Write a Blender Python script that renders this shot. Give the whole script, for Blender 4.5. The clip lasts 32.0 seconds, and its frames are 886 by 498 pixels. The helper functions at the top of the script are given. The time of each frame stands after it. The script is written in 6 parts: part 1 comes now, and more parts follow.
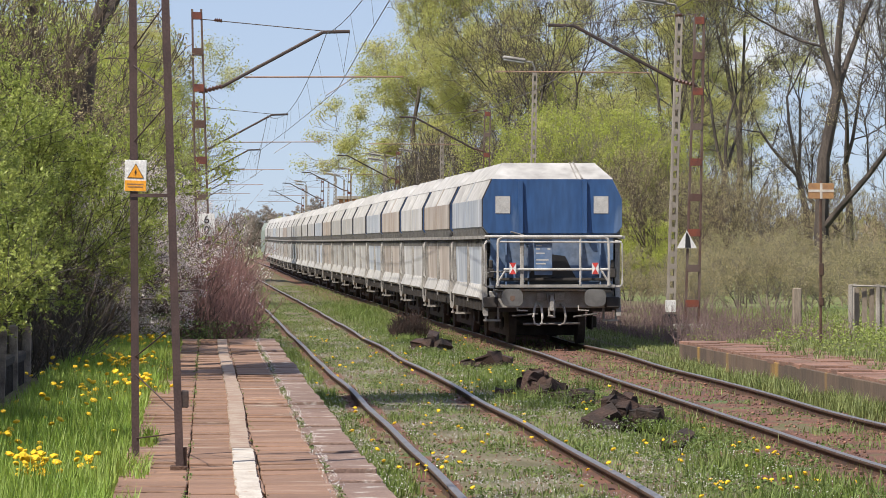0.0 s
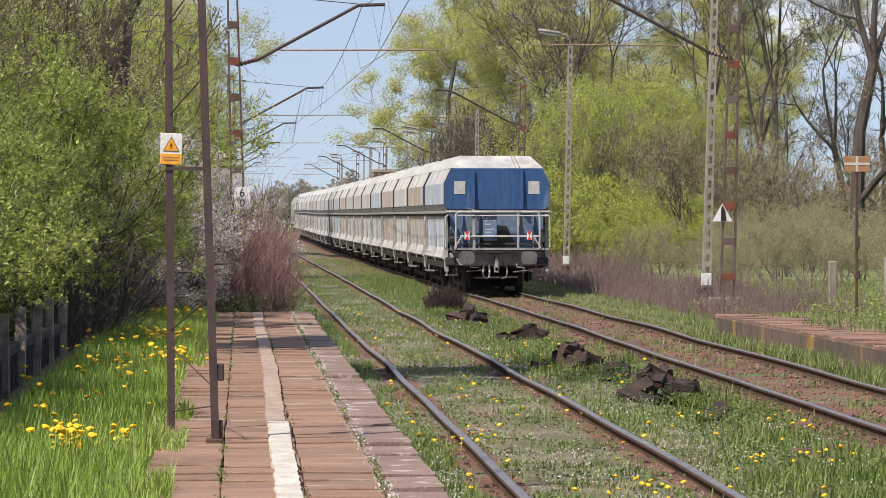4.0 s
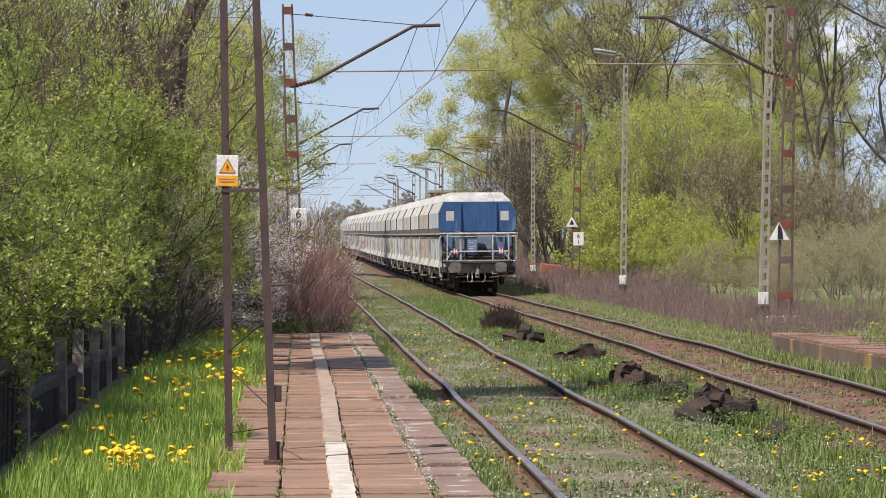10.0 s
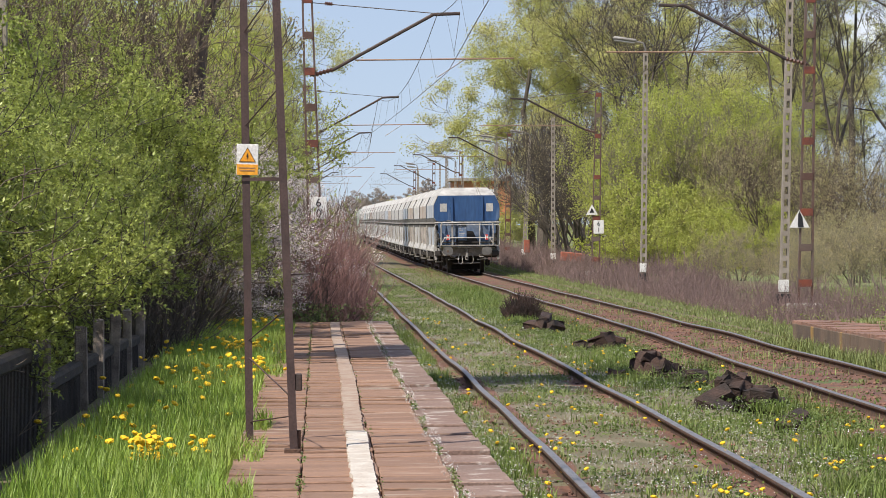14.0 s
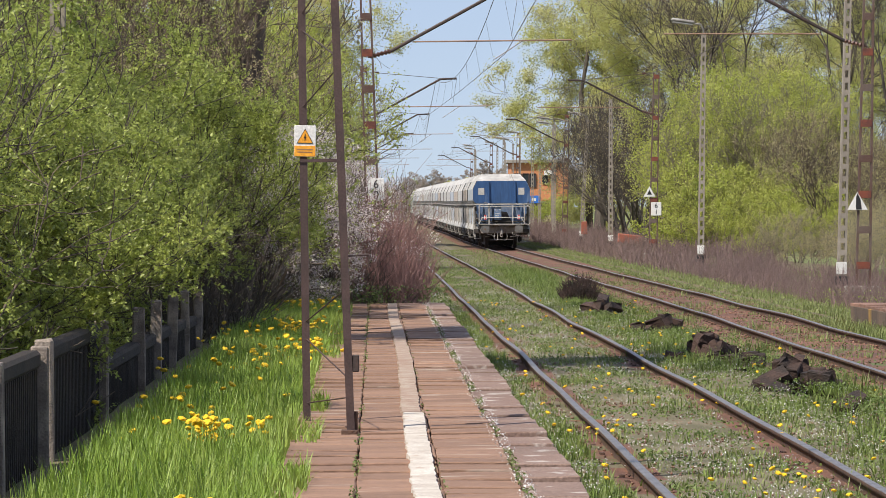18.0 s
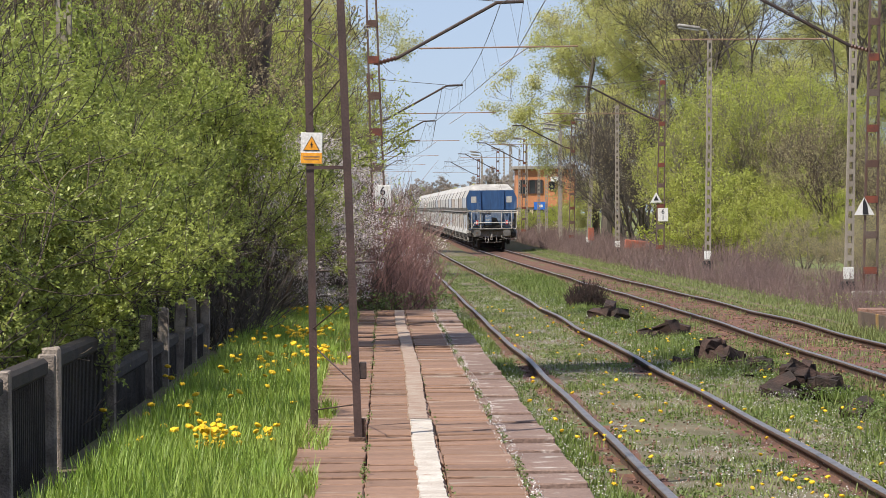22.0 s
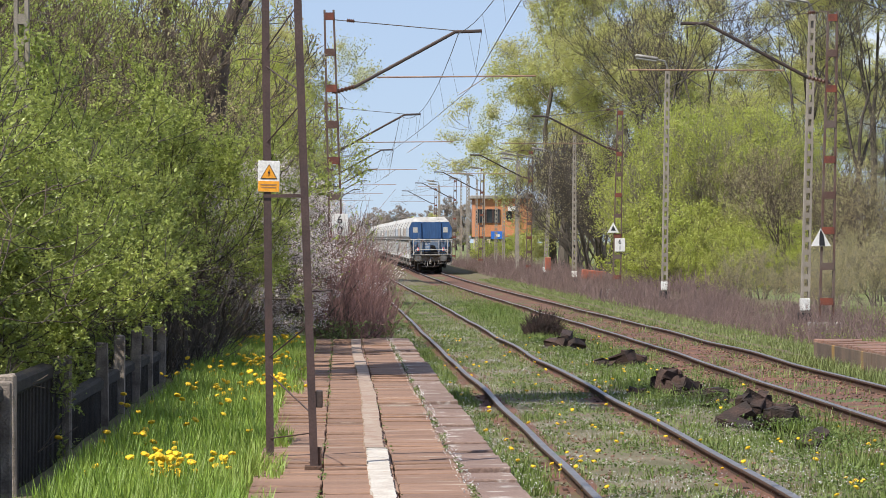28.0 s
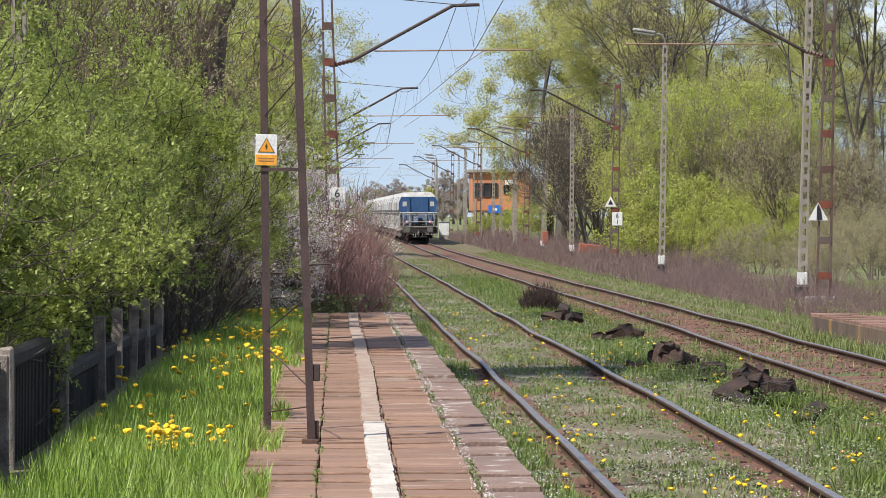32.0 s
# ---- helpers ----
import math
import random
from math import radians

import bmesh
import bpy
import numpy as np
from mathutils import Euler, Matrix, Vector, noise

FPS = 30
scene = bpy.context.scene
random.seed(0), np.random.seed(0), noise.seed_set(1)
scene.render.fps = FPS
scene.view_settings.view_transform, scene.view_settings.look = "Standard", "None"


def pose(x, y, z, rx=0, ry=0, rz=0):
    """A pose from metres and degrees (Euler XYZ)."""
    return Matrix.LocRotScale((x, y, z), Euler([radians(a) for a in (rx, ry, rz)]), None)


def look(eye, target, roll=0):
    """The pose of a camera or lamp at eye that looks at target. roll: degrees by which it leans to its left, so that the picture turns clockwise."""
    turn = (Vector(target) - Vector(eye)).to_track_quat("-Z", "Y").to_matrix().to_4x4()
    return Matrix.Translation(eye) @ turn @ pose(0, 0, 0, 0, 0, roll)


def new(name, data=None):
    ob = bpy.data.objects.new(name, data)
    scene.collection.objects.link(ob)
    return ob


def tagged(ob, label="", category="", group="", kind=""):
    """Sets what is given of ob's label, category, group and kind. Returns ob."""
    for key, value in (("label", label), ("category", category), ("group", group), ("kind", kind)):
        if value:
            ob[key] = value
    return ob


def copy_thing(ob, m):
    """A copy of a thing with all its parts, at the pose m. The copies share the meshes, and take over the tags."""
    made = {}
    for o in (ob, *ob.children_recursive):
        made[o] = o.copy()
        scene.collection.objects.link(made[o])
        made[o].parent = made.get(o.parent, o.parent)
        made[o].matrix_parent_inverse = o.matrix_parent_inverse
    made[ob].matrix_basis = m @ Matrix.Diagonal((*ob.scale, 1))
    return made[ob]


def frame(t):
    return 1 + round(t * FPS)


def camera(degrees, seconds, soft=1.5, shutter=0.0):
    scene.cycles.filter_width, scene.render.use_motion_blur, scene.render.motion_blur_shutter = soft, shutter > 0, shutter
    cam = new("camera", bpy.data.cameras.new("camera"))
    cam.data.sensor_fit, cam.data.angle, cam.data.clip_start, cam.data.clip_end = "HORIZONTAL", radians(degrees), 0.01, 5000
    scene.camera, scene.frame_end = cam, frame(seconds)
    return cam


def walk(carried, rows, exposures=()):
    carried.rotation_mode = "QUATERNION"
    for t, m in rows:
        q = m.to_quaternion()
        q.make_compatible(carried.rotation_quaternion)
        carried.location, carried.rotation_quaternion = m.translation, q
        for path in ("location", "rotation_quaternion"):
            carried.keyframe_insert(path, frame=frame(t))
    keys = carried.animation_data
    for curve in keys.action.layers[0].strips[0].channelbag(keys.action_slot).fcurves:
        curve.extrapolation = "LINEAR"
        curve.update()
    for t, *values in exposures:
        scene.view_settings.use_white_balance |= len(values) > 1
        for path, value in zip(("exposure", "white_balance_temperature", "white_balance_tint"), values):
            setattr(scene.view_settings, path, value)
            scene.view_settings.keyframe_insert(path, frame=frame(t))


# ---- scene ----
cam = camera(13.97, 32.0, soft=0.85)
PATH = [
    (0, pose(0, 0, 1.9, 90.0, -0.0, -3.745)),    (0.5, pose(0, 0, 1.9, 90.036, 0.123, -3.494)),
    (1, pose(0, 0, 1.9, 89.995, 0.122, -3.354)),    (1.5, pose(0, 0, 1.9, 89.92, -0.002, -3.226)),
    (2, pose(0, 0, 1.9, 89.851, -0.034, -3.125)),    (2.5, pose(0, 0, 1.9, 89.809, 0.04, -3.097)),
    (3, pose(0, 0, 1.9, 89.775, 0.074, -3.116)),    (3.5, pose(0, 0, 1.9, 89.674, -0.064, -3.21)),
    (5.5, pose(0, 0, 1.9, 89.446, 0.433, -3.052)),    (6, pose(0, 0, 1.9, 89.648, 0.483, -3.082)),
    (6.5, pose(0, 0, 1.9, 89.794, 0.548, -3.17)),    (7, pose(0, 0, 1.9, 89.855, 0.61, -3.103)),
    (7.5, pose(0, 0, 1.9, 89.857, 0.605, -2.98)),    (8, pose(0, 0, 1.9, 89.85, 0.727, -2.889)),
    (8.5, pose(0, 0, 1.9, 89.786, 0.652, -2.824)),    (9, pose(0, 0, 1.9, 89.807, 0.484, -2.677)),
    (9.5, pose(0, 0, 1.9, 89.889, 0.312, -2.502)),    (10, pose(0, 0, 1.9, 89.899, 0.332, -2.291)),
    (10.5, pose(0, 0, 1.9, 89.82, 0.275, -2.143)),    (11, pose(0, 0, 1.9, 89.82, 0.284, -2.004)),
    (11.5, pose(0, 0, 1.9, 89.932, 0.369, -1.856)),    (12, pose(0, 0, 1.9, 89.977, 0.386, -1.773)),
    (12.5, pose(0, 0, 1.9, 89.9, 0.3, -1.836)),    (13, pose(0, 0, 1.9, 89.846, 0.389, -1.998)),
    (13.5, pose(0, 0, 1.9, 89.824, 0.463, -2.043)),    (14, pose(0, 0, 1.9, 89.718, 0.457, -1.972)),
    (14.5, pose(0, 0, 1.9, 89.702, 0.413, -1.841)),    (16.5, pose(0, 0, 1.9, 89.686, 0.416, -1.626)),
    (17, pose(0, 0, 1.9, 89.568, 0.51, -1.421)),    (17.5, pose(0, 0, 1.9, 89.426, 0.523, -1.282)),
    (18, pose(0, 0, 1.9, 89.433, 0.364, -1.063)),    (18.5, pose(0, 0, 1.9, 89.627, 0.157, -0.986)),
    (19, pose(0, 0, 1.9, 89.752, 0.128, -0.909)),    (19.5, pose(0, 0, 1.9, 89.711, 0.291, -0.998)),
    (20, pose(0, 0, 1.9, 89.651, 0.152, -1.033)),    (20.5, pose(0, 0, 1.9, 89.657, 0.194, -0.964)),
    (21, pose(0, 0, 1.9, 89.706, 0.348, -0.896)),    (21.5, pose(0, 0, 1.9, 89.678, 0.255, -0.82)),
    (22, pose(0, 0, 1.9, 89.539, 0.574, -0.956)),    (22.5, pose(0, 0, 1.9, 89.18, 0.43, -1.028)),
    (23, pose(0, 0, 1.9, 88.938, 0.299, -1.072)),    (23.5, pose(0, 0, 1.9, 88.981, 0.267, -0.971)),
    (24, pose(0, 0, 1.9, 89.118, 0.277, -0.802)),    (24.5, pose(0, 0, 1.9, 89.226, 0.217, -0.797)),
    (25, pose(0, 0, 1.9, 89.327, 0.034, -1.064)),    (25.5, pose(0, 0, 1.9, 89.406, 0.096, -1.233)),
    (26, pose(0, 0, 1.9, 89.668, -0.021, -1.388)),    (26.5, pose(0, 0, 1.9, 89.865, 0.002, -1.459)),
    (28.5, pose(0, 0, 1.9, 89.995, 0.352, -1.714)),    (29, pose(0, 0, 1.9, 89.823, 0.374, -1.853)),
    (29.5, pose(0, 0, 1.9, 89.803, 0.384, -1.947)),    (30, pose(0, 0, 1.9, 89.816, 0.525, -1.862)),
    (30.5, pose(0, 0, 1.9, 89.777, 0.584, -1.81)),    (31, pose(0, 0, 1.9, 89.68, 0.557, -1.768)),
    (31.5, pose(0, 0, 1.9, 89.559, 0.489, -1.704)),    (32, pose(0, 0, 1.9, 89.579, 0.199, -1.678)),

]

# the automatic white balance turns a little cooler near the end
walk(cam, PATH, [(0, 0.35, 6500, 10), (26.5, 0.35, 6500, 10), (28.5, 0.40, 6250, 8.5), (32, 0.40, 6250, 8.5)])

# ---- light ----
world = bpy.data.worlds.new("sky")
scene.world = world
world.use_nodes = True
wn, wl = world.node_tree.nodes, world.node_tree.links
SUN_EL, SUN_AZ = 51.0, 231.0          # azimuth counted clockwise from +y
sky = wn.new("ShaderNodeTexSky")
sky.sky_type = 'NISHITA'
sky.sun_disc = False
sky.sun_elevation, sky.sun_rotation = radians(SUN_EL), radians(SUN_AZ)
sky.air_density, sky.dust_density, sky.ozone_density = 1.0, 0.4, 2.5
bg = wn["Background"]
bg.inputs["Strength"].default_value = 0.09
# look a little above the haze: the low sky of a clear spring day
wco = wn.new("ShaderNodeTexCoord")
wsh = wn.new("ShaderNodeVectorMath")
wsh.operation = 'MULTIPLY_ADD'
wsh.inputs[1].default_value, wsh.inputs[2].default_value = (1, 1, 0.9), (0, 0, 0.05)
wl.new(wco.outputs["Generated"], wsh.inputs[0])
wl.new(wsh.outputs["Vector"], sky.inputs["Vector"])
# scattered fair-weather clouds
wmap = wn.new("ShaderNodeMapping")
wmap.inputs["Location"].default_value = (0.4, 0.0, 1.3)
wmap.inputs["Scale"].default_value = (14, 14, 30)
wno = wn.new("ShaderNodeTexNoise")
wno.inputs["Scale"].default_value, wno.inputs["Detail"].default_value = 1.0, 6
wra = wn.new("ShaderNodeValToRGB")
wra.color_ramp.elements[0].position, wra.color_ramp.elements[1].position = 0.54, 0.68
wmx = wn.new("ShaderNodeMix")
wmx.data_type = 'RGBA'
wmx.inputs["B"].default_value = (8.5, 8.7, 9.0, 1)
wl.new(wco.outputs["Generated"], wmap.inputs["Vector"])
wl.new(wmap.outputs["Vector"], wno.inputs["Vector"])
wl.new(wno.outputs["Fac"], wra.inputs["Fac"])
# the cloud bank stands over the right of the line
wsx = wn.new("ShaderNodeSeparateXYZ")
wmr = wn.new("ShaderNodeMapRange")
wmr.inputs["From Min"].default_value, wmr.inputs["From Max"].default_value = 0.10, 0.17
wmu = wn.new("ShaderNodeMath")
wmu.operation = 'MULTIPLY'
wl.new(wco.outputs["Generated"], wsx.inputs["Vector"])
wl.new(wsx.outputs["X"], wmr.inputs["Value"])
wl.new(wra.outputs["Color"], wmu.inputs[0])
wl.new(wmr.outputs["Result"], wmu.inputs[1])
wl.new(wmu.outputs["Value"], wmx.inputs["Factor"])
# a thin pale veil of spring haze over the blue
wvl = wn.new("ShaderNodeMix")
wvl.data_type = 'RGBA'
wvl.inputs["Factor"].default_value = 0.45
wvl.inputs["B"].default_value = (4.9, 5.55, 8.1, 1)
wl.new(sky.outputs["Color"], wvl.inputs["A"])
wl.new(wvl.outputs["Result"], wmx.inputs["A"])
wl.new(wmx.outputs["Result"], bg.inputs["Color"])
sun = new("sun", bpy.data.lights.new("sun", 'SUN'))
sun.data.energy, sun.data.angle, sun.data.color = 5.1, radians(0.55), (1.0, 0.92, 0.815)
_e, _a = radians(SUN_EL), radians(SUN_AZ)
SUN_DIR = Vector((math.cos(_e) * math.sin(_a), math.cos(_e) * math.cos(_a), math.sin(_e)))
sun.matrix_world = look(SUN_DIR * 60, (0, 0, 0))

# ---- materials ----
MATS = {}


def mat(name, a, b=None, scale=6.0, rough=0.8, metal=0.0, bump=0.3, fine=60.0, island=0.0, spot=None, stretch=(1, 1, 1), through_light=0.0, obj=False, palette=None):
    """Two-scale procedural surface: a and b mixed by broad noise, darkened and lightened by fine grain."""
    if name in MATS:
        return MATS[name]
    m = bpy.data.materials.new(name)
    m.use_nodes = True
    n, l = m.node_tree.nodes, m.node_tree.links
    p = n["Principled BSDF"]
    b = b or tuple(c * 0.72 for c in a)
    co = n.new("ShaderNodeTexCoord")
    mp = n.new("ShaderNodeMapping")
    mp.inputs["Scale"].default_value = stretch
    l.new(co.outputs["Object"] if obj else n.new("ShaderNodeNewGeometry").outputs["Position"], mp.inputs["Vector"])
    n1 = n.new("ShaderNodeTexNoise")
    n1.inputs["Scale"].default_value, n1.inputs["Detail"].default_value = scale, 5
    n2 = n.new("ShaderNodeTexNoise")
    n2.inputs["Scale"].default_value, n2.inputs["Detail"].default_value = fine, 4
    for t in (n1, n2):
        l.new(mp.outputs["Vector"], t.inputs["Vector"])
    r1 = n.new("ShaderNodeValToRGB")
    r1.color_ramp.elements[0].position, r1.color_ramp.elements[1].position = 0.38, 0.62
    r1.color_ramp.elements[0].color, r1.color_ramp.elements[1].color = (*a, 1), (*b, 1)
    l.new(n1.outputs["Fac"], r1.inputs["Fac"])
    col = r1.outputs["Color"]
    if spot:
        r3 = n.new("ShaderNodeValToRGB")
        r3.color_ramp.elements[0].position, r3.color_ramp.elements[1].position = spot[1], spot[1] + 0.08
        n3 = n.new("ShaderNodeTexNoise")
        n3.inputs["Scale"].default_value, n3.inputs["Detail"].default_value = spot[2], 6
        l.new(mp.outputs["Vector"], n3.inputs["Vector"])
        l.new(n3.outputs["Fac"], r3.inputs["Fac"])
        mx = n.new("ShaderNodeMix")
        mx.data_type = 'RGBA'
        l.new(r3.outputs["Color"], mx.inputs["Factor"])
        l.new(col, mx.inputs["A"])
        mx.inputs["B"].default_value = (*spot[0], 1)
        col = mx.outputs["Result"]
    if palette:
        pr = n.new("ShaderNodeValToRGB")
        pr.color_ramp.interpolation = 'CONSTANT'
        while len(pr.color_ramp.elements) < len(palette):
            pr.color_ramp.elements.new(0.5)
        for i, c in enumerate(palette):
            pr.color_ramp.elements[i].position = i / len(palette)
            pr.color_ramp.elements[i].color = (*c, 1)
        l.new(n.new("ShaderNodeObjectInfo").outputs["Random"], pr.inputs["Fac"])
        pm = n.new("ShaderNodeMix")
        pm.data_type, pm.blend_type = 'RGBA', 'MULTIPLY'
        pm.inputs["Factor"].default_value = 1.0
        l.new(col, pm.inputs["A"])
        l.new(pr.outputs["Color"], pm.inputs["B"])
        col = pm.outputs["Result"]
    g = n.new("ShaderNodeMapRange")
    g.inputs["From Min"].default_value, g.inputs["From Max"].default_value = 0.3, 0.7
    g.inputs["To Min"].default_value, g.inputs["To Max"].default_value = 0.78, 1.2
    l.new(n2.outputs["Fac"], g.inputs["Value"])
    hs = n.new("ShaderNodeHueSaturation")
    l.new(col, hs.inputs["Color"])
    val = g.outputs["Result"]
    if island:
        rnd = n.new("ShaderNodeNewGeometry").outputs["Random Per Island"] if island > 0 else n.new("ShaderNodeObjectInfo").outputs["Random"]
        k = n.new("ShaderNodeMapRange")
        k.inputs["To Min"].default_value, k.inputs["To Max"].default_value = 1 - abs(island), 1 + abs(island)
        l.new(rnd, k.inputs["Value"])
        ml = n.new("ShaderNodeMath")
        ml.operation = 'MULTIPLY'
        l.new(val, ml.inputs[0])
        l.new(k.outputs["Result"], ml.inputs[1])
        val = ml.outputs["Value"]
    l.new(val, hs.inputs["Value"])
    l.new(hs.outputs["Color"], p.inputs["Base Color"])
    p.inputs["Roughness"].default_value, p.inputs["Metallic"].default_value = rough, metal
    if bump:
        bp = n.new("ShaderNodeBump")
        bp.inputs["Strength"].default_value, bp.inputs["Distance"].default_value = bump, 0.02
        l.new(n2.outputs["Fac"], bp.inputs["Height"])
        l.new(bp.outputs["Normal"], p.inputs["Normal"])
    if through_light:
        tr = n.new("ShaderNodeBsdfTranslucent")
        l.new(hs.outputs["Color"], tr.inputs["Color"])
        ms = n.new("ShaderNodeMixShader")
        ms.inputs["Fac"].default_value = through_light
        l.new(p.outputs["BSDF"], ms.inputs[1])
        l.new(tr.outputs["BSDF"], ms.inputs[2])
        l.new(ms.outputs["Shader"], n["Material Output"].inputs["Surface"])
    MATS[name] = m
    return m


M_EARTH = mat("earth_and_grass", (0.098, 0.098, 0.036), (0.140, 0.108, 0.060), 0.9, 0.95, bump=0.6, fine=35, spot=((0.15, 0.10, 0.06), 0.6, 0.7))
M_MEADOW = mat("meadow", (0.120, 0.168, 0.040), (0.192, 0.184, 0.080), 0.06, 0.95, bump=0.4, fine=3)
M_BED = mat("rusty_track_bed", (0.175, 0.082, 0.052), (0.105, 0.054, 0.038), 1.3, 0.95, bump=0.8, fine=30, spot=((0.085, 0.12, 0.035), 0.57, 0.8))
M_BED_GREEN = mat("overgrown_track_bed", (0.170, 0.148, 0.092), (0.102, 0.092, 0.046), 1.1, 0.95, bump=0.8, fine=30, spot=((0.13, 0.08, 0.055), 0.60, 1.3))
M_SLAB = mat("red_concrete_slab", (0.262, 0.157, 0.104), (0.212, 0.126, 0.086), 2.2, 0.9, bump=0.4, fine=45, island=-0.16, stretch=(0.35, 2.2, 1), spot=((0.40, 0.33, 0.27), 0.64, 2.5))
M_EDGE = mat("grey_edge_slab", (0.225, 0.155, 0.122), (0.188, 0.122, 0.096), 2.0, 0.9, bump=0.5, fine=45, island=-0.12, spot=((0.40, 0.35, 0.31), 0.58, 5))
M_CONC = mat("weathered_concrete", (0.36, 0.33, 0.29), (0.24, 0.215, 0.185), 2.0, 0.9, bump=0.5, fine=50)
# fence panels face away from the sun: their shade is put into this colour
M_CONC_SHADED = mat("shaded_concrete", (0.036, 0.027, 0.021), (0.019, 0.015, 0.012), 3.0, 0.95, bump=0.6, fine=50)
M_FPOST = mat("lichened_brown_concrete", (0.30, 0.25, 0.205), (0.15, 0.12, 0.10), 5.0, 0.95, bump=0.7, fine=70, spot=((0.30, 0.27, 0.22), 0.66, 22))
M_POLE = mat("pole_concrete", (0.295, 0.260, 0.215), (0.225, 0.195, 0.16), 3.0, 0.85, bump=0.3, fine=60)
M_RAILTOP = mat("polished_rail", (0.36, 0.34, 0.32), (0.27, 0.25, 0.235), 8, 0.5, 0.85, bump=0.1)
M_RUST = mat("rusty_rail_steel", (0.10, 0.055, 0.035), (0.065, 0.04, 0.03), 7, 0.85, 0.1, bump=0.5)
M_STEEL = mat("brown_painted_steel", (0.078, 0.047, 0.041), (0.055, 0.034, 0.030), 5, 0.6, 0.1, bump=0.2)
M_MAST = mat("rusted_mast_steel", (0.095, 0.050, 0.038), (0.125, 0.092, 0.076), 1.6, 0.75, 0.1, bump=0.3)
M_RED = mat("faded_red_band", (0.19, 0.050, 0.026), (0.10, 0.034, 0.024), 4, 0.7, bump=0.2)
M_DARK = mat("dark_tube", (0.045, 0.036, 0.033), (0.07, 0.045, 0.035), 6, 0.6, 0.2, bump=0.2)
M_WIRE = mat("wire", (0.11, 0.10, 0.09), (0.14, 0.11, 0.09), 6, 0.5, 0.5, bump=0)
M_INSUL = mat("brown_insulator", (0.10, 0.045, 0.03), None, 8, 0.3, bump=0)
M_WHITE = mat("white_enamel", (0.720, 0.711, 0.684), (0.648, 0.639, 0.612), 6, 0.5, bump=0.05)
M_BLACK = mat("black_paint", (0.02, 0.02, 0.022), None, 6, 0.5, bump=0)
M_ORANGE = mat("orange_sign", (0.80, 0.36, 0.03), (0.75, 0.31, 0.02), 6, 0.5, bump=0)
M_YELLOW = mat("faded_sign_yellow", (0.36, 0.20, 0.08), (0.28, 0.15, 0.075), 9, 0.7, bump=0.1)
M_PAINT = mat("white_line_paint", (0.560, 0.520, 0.455), (0.45, 0.395, 0.335), 5, 0.85, bump=0.3, spot=((0.36, 0.24, 0.18), 0.63, 9))
M_PAINT_WORN = mat("worn_line_paint", (0.368, 0.296, 0.232), (0.288, 0.192, 0.144), 6, 0.9, bump=0.3)
M_BARK = mat("grey_bark", (0.095, 0.078, 0.062), (0.055, 0.045, 0.037), 4, 0.95, bump=0.8, fine=30, stretch=(1, 1, 0.25))
M_BARK_DARK = mat("dark_wet_bark", (0.085, 0.068, 0.056), (0.045, 0.036, 0.030), 3, 0.95, bump=0.8, fine=30, stretch=(1, 1, 0.25))
M_TWIG = mat("twig_bark", (0.150, 0.112, 0.084), (0.092, 0.072, 0.054), 3, 0.95, bump=0)
M_TWIG_GREY = mat("grey_twig_bark", (0.23, 0.20, 0.15), (0.16, 0.14, 0.105), 3, 0.95, bump=0)
M_FAR_BUD = mat("grey_brown_bud", (0.40, 0.345, 0.30), (0.34, 0.29, 0.25), 0.4, 0.8, bump=0, island=0.15, through_light=0.4)
M_TWIG_RED = mat("reddish_stem", (0.30, 0.165, 0.145), (0.18, 0.10, 0.09), 2, 0.8, bump=0, island=0.25)
M_TWIG_BROWN = mat("brown_stem", (0.27, 0.175, 0.15), (0.16, 0.105, 0.09), 2, 0.85, bump=0, island=0.25)
M_WEED = mat("dry_purple_weed", (0.25, 0.17, 0.155), (0.16, 0.112, 0.102), 2, 0.95, bump=0, island=0.25)
M_REED = mat("dry_reed", (0.46, 0.36, 0.25), (0.36, 0.28, 0.19), 1, 0.9, bump=0, island=0.2)
M_WEEDLEAF = mat("broad_weed_leaf", (0.112, 0.172, 0.036), (0.152, 0.200, 0.056), 1.5, 0.6, bump=0, island=0.3, through_light=0.3)
M_MEADOWLEAF = mat("bright_meadow_leaf", (0.235, 0.300, 0.060), (0.290, 0.335, 0.090), 1.5, 0.6, bump=0, island=0.25, through_light=0.4)
M_LEAF = mat("fresh_shrub_leaf", (0.290, 0.348, 0.078), (0.380, 0.425, 0.112), 0.8, 0.38, bump=0, island=0.42, through_light=0.48)
M_LEAF_WILLOW = mat("yellow_green_leaf", (0.405, 0.455, 0.085), (0.435, 0.455, 0.115), 0.5, 0.6, bump=0, island=0.12, through_light=0.5)
M_LEAF_TREE = mat("young_tree_leaf", (0.480, 0.495, 0.165), (0.515, 0.495, 0.20), 0.4, 0.7, bump=0, island=0.12, through_light=0.5)
M_LEAF_OLIVE = mat("budding_leaf", (0.400, 0.365, 0.185), (0.415, 0.350, 0.190), 0.4, 0.7, bump=0, island=0.15, through_light=0.45)
M_BLOSSOM = mat("white_blossom", (0.74, 0.67, 0.65), (0.60, 0.53, 0.52), 1, 0.7, bump=0, island=0.15, through_light=0.3)
M_GRASS = mat("grass_blade", (0.195, 0.310, 0.038), (0.265, 0.350, 0.062), 1.2, 0.55, bump=0, island=0.3, through_light=0.32)
M_GRASS_TRACK = mat("trackside_grass_blade", (0.135, 0.205, 0.036), (0.180, 0.225, 0.055), 1.2, 0.6, bump=0, island=0.35, through_light=0.3)
